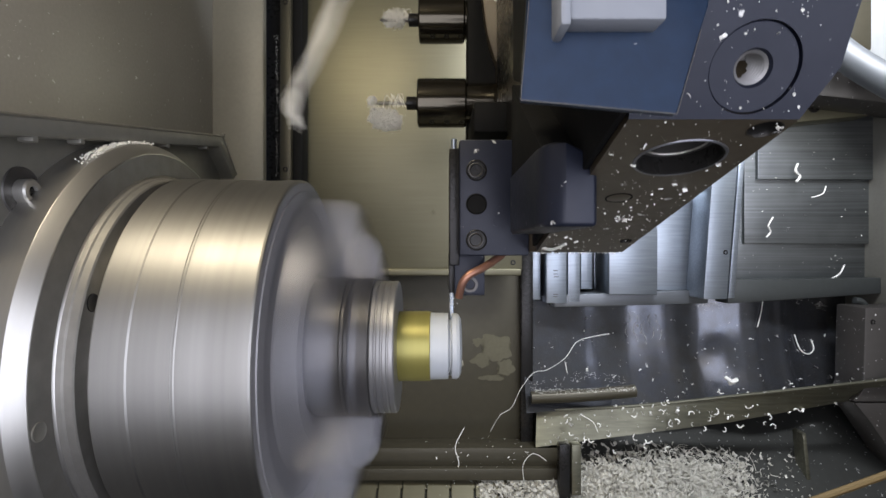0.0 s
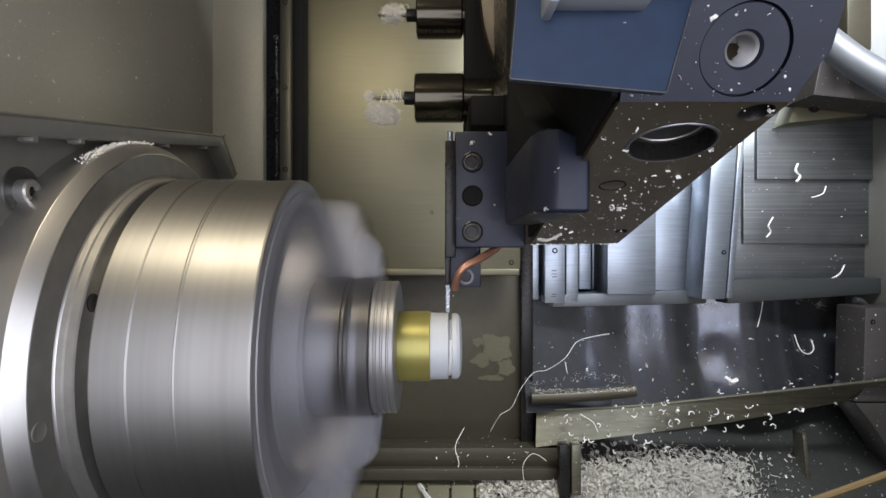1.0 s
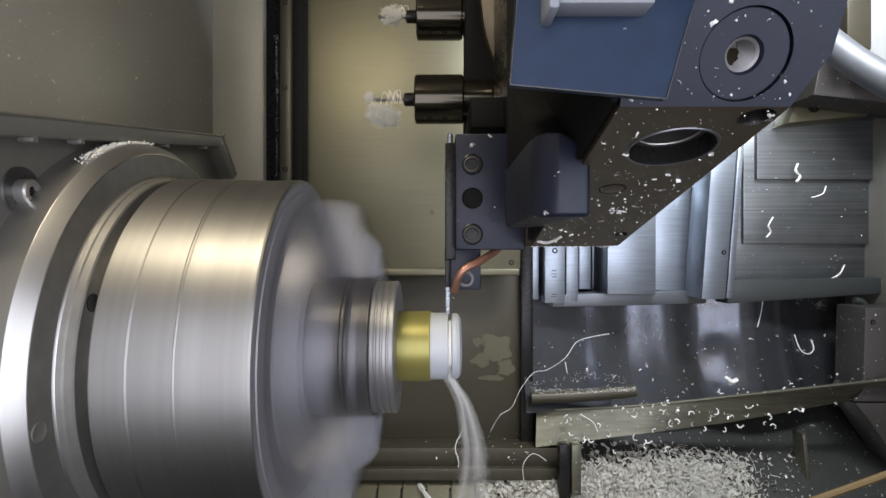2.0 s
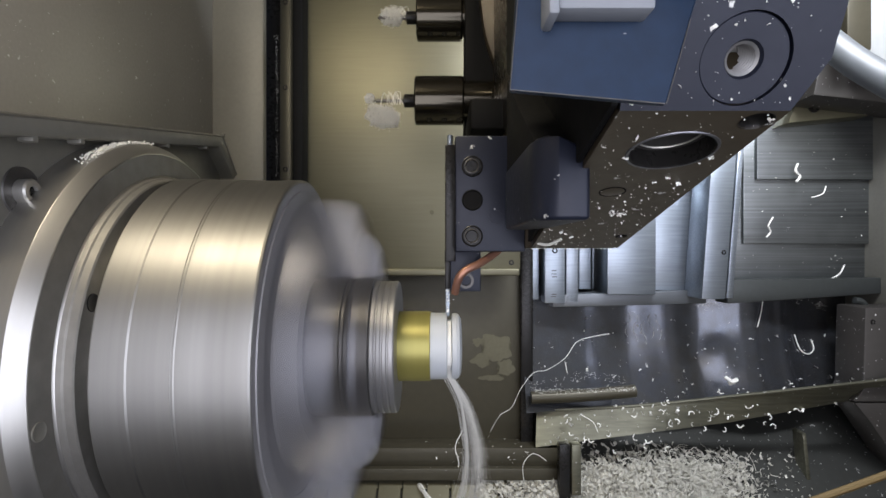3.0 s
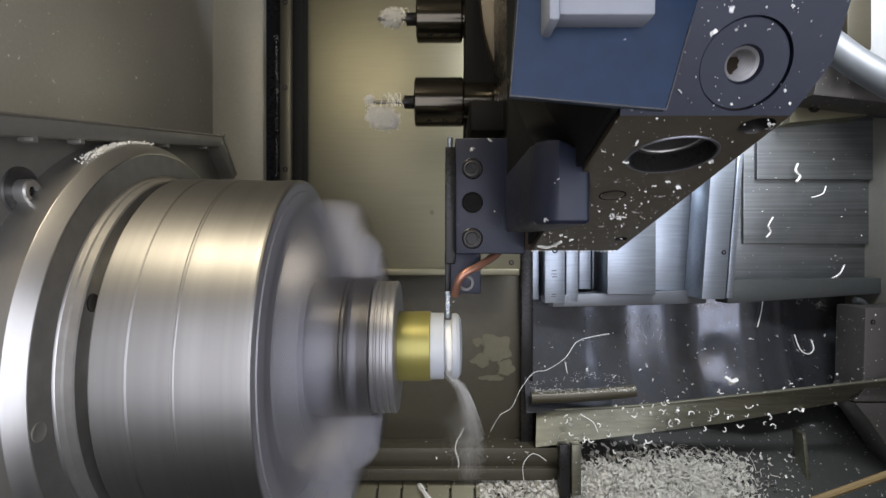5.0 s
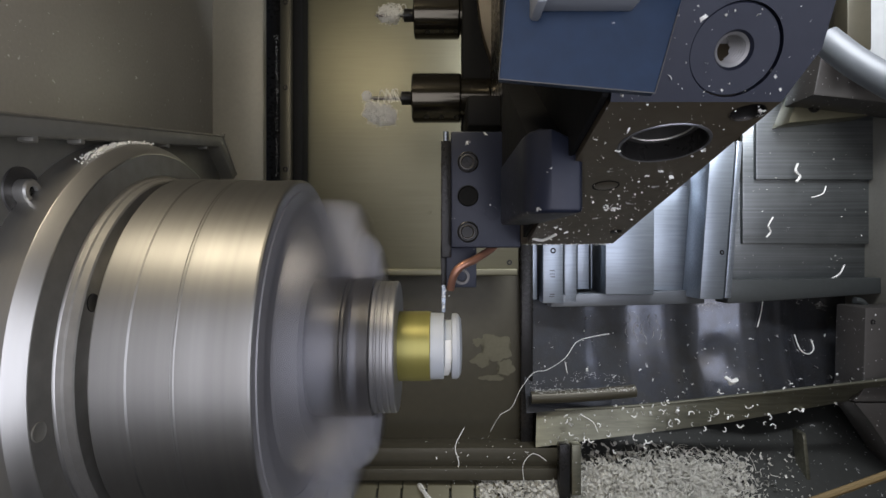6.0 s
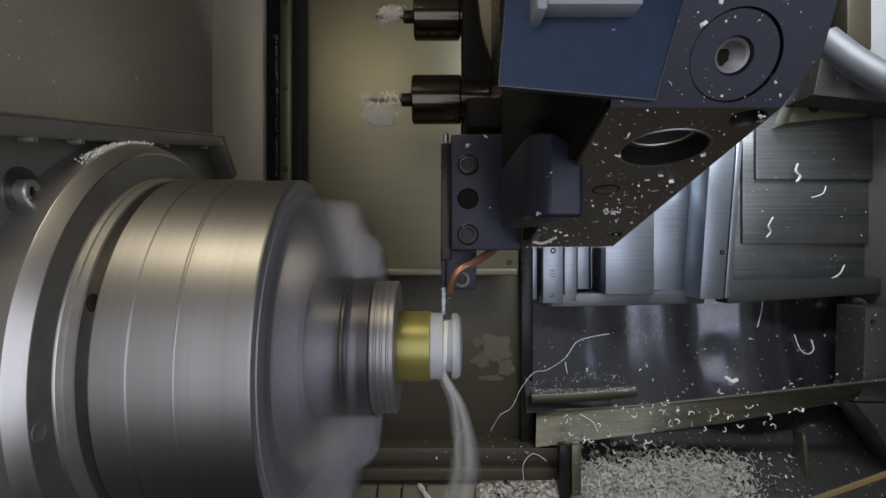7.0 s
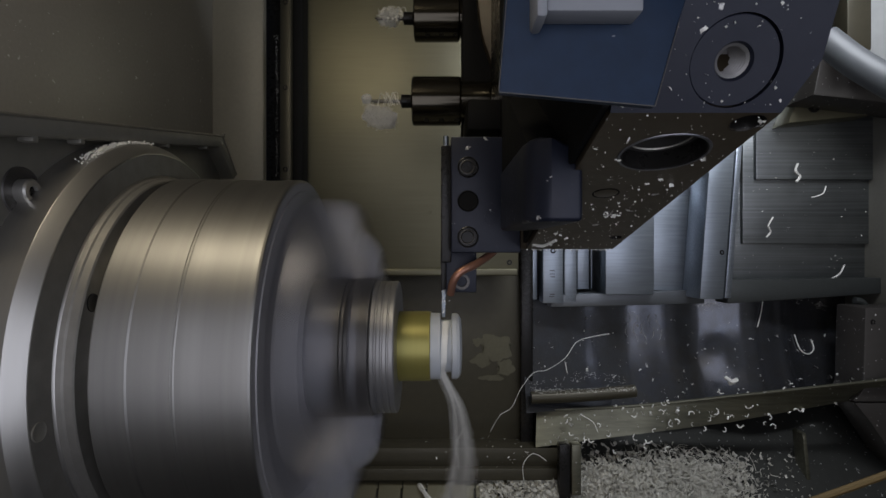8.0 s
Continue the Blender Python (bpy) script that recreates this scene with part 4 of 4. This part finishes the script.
    for curl, radius in ((((0.6742, -0.0892), (0.6832, -0.1171), (0.6990, -0.1263), (0.7113, -0.1160), (0.7082, -0.0995)), 0.0012), (((0.6060, -0.0232), (0.5998, -0.0492), (0.5914, -0.0721)), 0.0008)):
        p.thread([(x, sheet_y(x, z) - 0.003, z) for x, z in curl], radius, 5)
    p.thread([(0.2940, 0.5465, -0.0753), (0.2583, 0.5365, -0.0797), (0.2336, 0.5365, -0.0886), (0.2127, 0.5315, -0.1153), (0.1821, 0.5365, -0.1371), (0.1593, 0.5365, -0.1420), (0.1359, 0.5315, -0.1685), (0.1198, 0.5365, -0.2034), (0.1000, 0.5365, -0.2163), (0.0840, 0.5465, -0.2483)], 0.00048, 5)
    p.thread([(0.0374, 0.5315, -0.2364), (0.0215, 0.5265, -0.2671), (0.0273, 0.5215, -0.2965), (0.0185, 0.5215, -0.3257)], 0.0008, 4)
    p.thread([(0.1378, 0.5115, -0.3195), (0.1361, 0.5065, -0.2906), (0.1534, 0.5065, -0.2724), (0.1755, 0.5065, -0.2848)], 0.0006, 4)
    p.thread([(0.2071, 0.5065, -0.1161), (0.2109, 0.5065, -0.1353)], 0.0006, 4)
    p.thread([(0.2371, 0.5115, -0.2087), (0.2564, 0.5115, -0.2212), (0.2641, 0.5115, -0.2376)], 0.0008, 4)
    p.made("strewn_shavings", SWARF, (0.45, 0.55, -0.1), "white plastic shavings stuck to wet sheet steel", "chips")
    # chips gathered on the flange's shoulder
    p = Pile(8)
    for i in range(420):
        a = radians(p.r.uniform(93, 124))
        q = p.r.uniform(0.1535, 0.1552)
        p.grain((p.r.uniform(-0.228, -0.2190), q * math.cos(a), q * math.sin(a)), p.r.uniform(0.0005, 0.0013))
    for i in range(60):
        p.grain((-0.2395, p.r.uniform(-0.16, -0.13), p.r.uniform(-0.03, 0.10)), p.r.uniform(0.0005, 0.0012))
    for i in range(45):
        p.grain((-0.3295, -0.005 + p.r.gauss(0, 0.018), 0.236 + p.r.gauss(0, 0.014)), p.r.uniform(0.0002, 0.0005))
    for i in range(190):
        p.grain((-0.2728 + p.r.gauss(0, 0.0015), 0.4755, p.r.uniform(0.1944, 0.4282)), p.r.uniform(0.0005, 0.0014))
    p.made("flange_chips", SWARF, (-0.23, 0, 0.16), "white plastic crumbs on the flange shoulder", "chips")


def turret_chips():
    p = Pile(11)
    r = p.r
    for m, h, n in ((LOWER, 0.190, 260), (UPPER, 0.045, 140)):
        for i in range(n):
            x, y = r.uniform(0.001, XR - XL - 0.001), r.uniform(0.001, h - 0.001)
            if m is LOWER and (x - 0.031) ** 2 + (y - 0.157) ** 2 < 0.017 ** 2 or m is UPPER and (x - 0.0387) ** 2 + (y - 0.0181) ** 2 < 0.010 ** 2:
                continue
            size = 0.0004 + 0.0016 * r.random() ** 3
            c = m @ Vector((x, y, 0.0002))
            if r.random() < 0.75:
                p.grain(c, size * 0.6)
            else:
                p.flake(c, m.to_3x3() @ Vector((0, 0, 1)), size * 1.8)
    for i in range(70):
        p.grain((r.uniform(XL, XR - 0.004), -0.053 + r.uniform(-0.001, 0.001), 0.072), r.uniform(0.0004, 0.0012))
    p.thread([(0.062, -0.0650, 0.0755), (0.068, -0.070, 0.0745), (0.0745, -0.078, 0.0780)], 0.0010, 5)
    for i in range(60):
        p.grain((0.0035 + r.gauss(0, 0.0010), -0.003 + r.gauss(0, 0.001), r.uniform(0.0232, 0.0414)), r.uniform(0.0004, 0.0010))
    for i in range(26):
        p.flake(LOWER @ Vector((0.034 + r.gauss(0, 0.002), 0.077 + r.gauss(0, 0.003), 0.0004)), LOWER.to_3x3() @ Vector((0, 0, 1)), r.uniform(0.001, 0.002))
    return p.made("turret_shavings", SWARF, (0.09, -0.15, 0.1), "white plastic crumbs stuck to the turret", "chips")


def nest(x, y, z, wide, high, n, ball, seed):
    """A fluffy tangle of fine threads hanging from a drill."""
    p = Pile(seed)
    r = p.r
    for i in range(n):
        a, q = r.uniform(0, 6.28), math.sqrt(r.random())
        c = Vector((x + wide * q * math.cos(a), y + r.gauss(0, 0.003), z + high * q * math.sin(a) - 0.2 * high * math.cos(a)))
        s = 0.0022 + 0.0020 * (1 - q)
        for k in range(30):
            p.grain(c + Vector((r.gauss(0, s), r.gauss(0, s * 0.7), r.gauss(0, s))), r.uniform(0.0005, 0.0013))
        for k in range(5):
            d = [c + Vector((r.uniform(-1, 1), r.uniform(-1, 1), r.uniform(-1, 1))) * 2 * s for m in range(4)]
            p.thread(d, 0.00022, 3)
    for i in range(ball):
        d = Vector((r.gauss(0, 1), r.gauss(0, 1), r.gauss(0, 1))).normalized() * 0.0062 * r.random() ** 0.4
        p.grain(Vector((-0.0871, y, 0.2503)) + d, r.uniform(0.0008, 0.0018))
    for i in range(9):
        u = x + r.uniform(-0.2, 0.9) * wide
        v = z + (high + 0.004 if ball else 0)
        p.thread([(u, y - 0.004, v - 0.004), (u + r.uniform(0, 0.005), y - 0.004, v + r.uniform(0.005, 0.011)), (u + r.uniform(0.004, 0.010), y - 0.004, v + r.uniform(0.005, 0.012)), (u + r.uniform(0.007, 0.014), y - 0.004, v - 0.003)], 0.0003, 3)
    return p.made("swarf_nest", SWARF, (x, y, z), "fluffy tangle of fine white plastic threads on a drill", "chips", "")


def ribbon(seed, lean):
    """A strand of swarf that leaves the groove and falls into the tray."""
    p = Pile(seed)
    r = p.r
    for i in range(26):
        a, b, c = r.gauss(0, 0.0012), r.gauss(0, 0.0025), r.gauss(0, 0.004)
        pts = [(0.0005 + a, -0.0215 * math.cos(k) - 0.001, 0.0215 * math.sin(k)) for k in (1.2, 0.4, -0.4, -1.1)]
        for k in range(1, 8):
            s = 0.22 * k / 7
            pts.append((0.006 + a + b * k / 7 + c * (k / 7) ** 2 + lean * math.sin(math.pi * s / 0.26), -0.008 + 0.600 * s + r.gauss(0, 0.001), -0.0215 - 0.790 * s))
        p.thread(pts, r.uniform(0.00015, 0.00036), 4)
    return p.made("swarf_strand", SWARF, (0, 0, 0), "long white plastic swarf strand falling from the cut", "swarf")


def flying_thread():
    p = Pile(31)
    for i in range(12):
        e = [Vector((p.r.gauss(0, 0.0022), p.r.gauss(0, 0.002), p.r.gauss(0, 0.002))) for k in range(5)]
        p.thread([Vector((0.030, 0, 0.075)) + e[0], Vector((0.010, 0.004, 0.028)) + e[1], Vector((-0.006, 0, -0.010)) + e[2], Vector((-0.018, 0, -0.040)) + e[3], Vector((-0.014, 0.004, -0.058)) + e[4]], 0.0006, 4)
    return p.made("loose_thread", SWARF, (0, 0, 0), "loose white plastic thread flung from the cut", "swarf")


tray_chips()
strewn_chips()
RIDERS = [turret_chips(), nest(-0.0717, 0.2265, 0.2295, 0.0180, 0.0115, 80, 330, 21), nest(-0.0647, 0.2665, 0.3642, 0.0135, 0.0075, 36, 0, 22)]
STRANDS = [ribbon(41, 0.020), ribbon(42, 0.013)]
LOOSE = flying_thread()


def motions():
    # seconds, feed along the spindle, feed towards the axis (metres)
    feed = [(0.0, 0.0030, 0.0), (0.3, 0.0030, 0.0028), (0.5, 0.0030, 0.0044), (0.7, 0.0024, 0.0060), (0.9, 0.0, 0.0060), (1.0, 0.0, 0.0060), (1.5, 0.0, 0.0052), (3.0, 0.0, 0.0029), (3.5, 0.0, 0.0020),
            (4.0, 0.0, 0.0012), (4.5, 0.0, 0.0003), (4.7, 0.0, 0.0), (5.2, 0.0, 0.0030), (5.6, -0.0014, 0.0062), (5.8, -0.0032, 0.0064), (6.0, -0.0032, 0.0059), (6.5, -0.0032, 0.0049), (7.0, -0.0032, 0.0040), (7.5, -0.0032, 0.0032), (8.0, -0.0032, 0.0022)]
    for ob in [TURRET_AT] + TOOLS + RIDERS:
        o = ORIGIN[ob.name]
        walk(ob, [(t, BASE @ Matrix.Translation(o + Vector((x, 0, z)))) for t, x, z in feed])
    for ob, k in zip(COVERS, (1, 1, 0.5)):
        o = ORIGIN[ob.name]
        walk(ob, [(t, BASE @ Matrix.Translation(o + Vector((x * k, 0, 0)))) for t, x, z in feed])
    # the chuck and the part in it spin
    for ob in (CHUCK, WORK):
        o = ORIGIN[ob.name]
        walk(ob, [(i / 30, BASE @ Matrix.Translation(o) @ pose(0, 0, 0, -80 * i)) for i in range(241)])
    walk(SHOULDER, [(0.0, BASE), (1.0, BASE), (3.0, BASE @ pose(-0.001, 0, 0)), (4.7, BASE @ pose(-0.0032, 0, 0)), (5.8, BASE @ pose(-0.0032, 0, 0)), (8.0, BASE @ pose(-0.0058, 0, 0))])

    # the strands swing about the cut; between cuts they are whipped behind the part
    out = [(0.30, 9), (0.40, -1), (1.50, 15), (1.60, -13), (1.70, -4), (2.80, -5), (2.90, -7), (3.00, -4), (3.20, -8), (3.50, -4), (3.70, -6), (4.00, -5), (4.30, -5), (4.50, -13), (4.60, 0), (4.70, -5), (4.95, -9),
           (6.20, 0), (6.30, -6), (6.50, -2), (6.70, -6), (7.00, -2), (7.20, -4), (7.40, -3), (7.50, -5), (7.70, -1), (8.00, -1)]
    back = (0.0, 0.22, 0.48, 0.9, 1.42, 5.10, 5.6, 6.12)
    for k, ob in enumerate(STRANDS):
        beats = sorted(out + [(t, None) for t in back])
        whirl = []
        for (t0, a0), (t1, a1) in zip(beats, beats[1:]):
            whirl.append((t0, a0))
            if a0 is not None and a1 is not None:
                whirl += [(i / 30, a0 + (a1 - a0) * (i / 30 - t0) / (t1 - t0)) for i in range(241) if t0 + 0.01 < i / 30 < t1 - 0.01]
        rows = []
        for t, a in whirl + beats[-1:]:
            cut = -0.0032 if t > 5.5 else 0.0 if t > 0.8 else 0.0030
            m = BASE @ Matrix.Translation((0.003 + cut, 0, 0))
            swing = (0.0, 3.0, -3.0)[round(t * 30) % 3] * (-0.8 if k else 1) * (0.6 + 0.4 * math.sin(7.3 * t + k))
            rows.append((t, m @ pose(0, 0, 0, 46, 0, 9) if a is None else m @ pose(0, 0, 0, 2 * k, a + swing + (4.6 if k else 3.2), 0)))
        walk(ob, rows)
    # the loose thread drops into the tray
    a, b, c, d = (-0.1191, 0.0765, 0.2479), (-0.0326, -0.0235, -0.0156), (0.0115, 0.2765, -0.2060), (-0.0130, 0.4765, -0.3512)
    walk(LOOSE, [(0.0, BASE @ pose(*a)), (0.034, BASE @ pose(a[0] + 0.014, a[1], a[2] - 0.012, 0, 5, 0)), (0.1, BASE @ pose(*b, 0, 70, 0)), (0.2, BASE @ pose(*c, 0, 120, 20)), (0.3, BASE @ pose(*d, 50, 95, 0)), (8.0, BASE @ pose(*d, 50, 95, 0))])


motions()
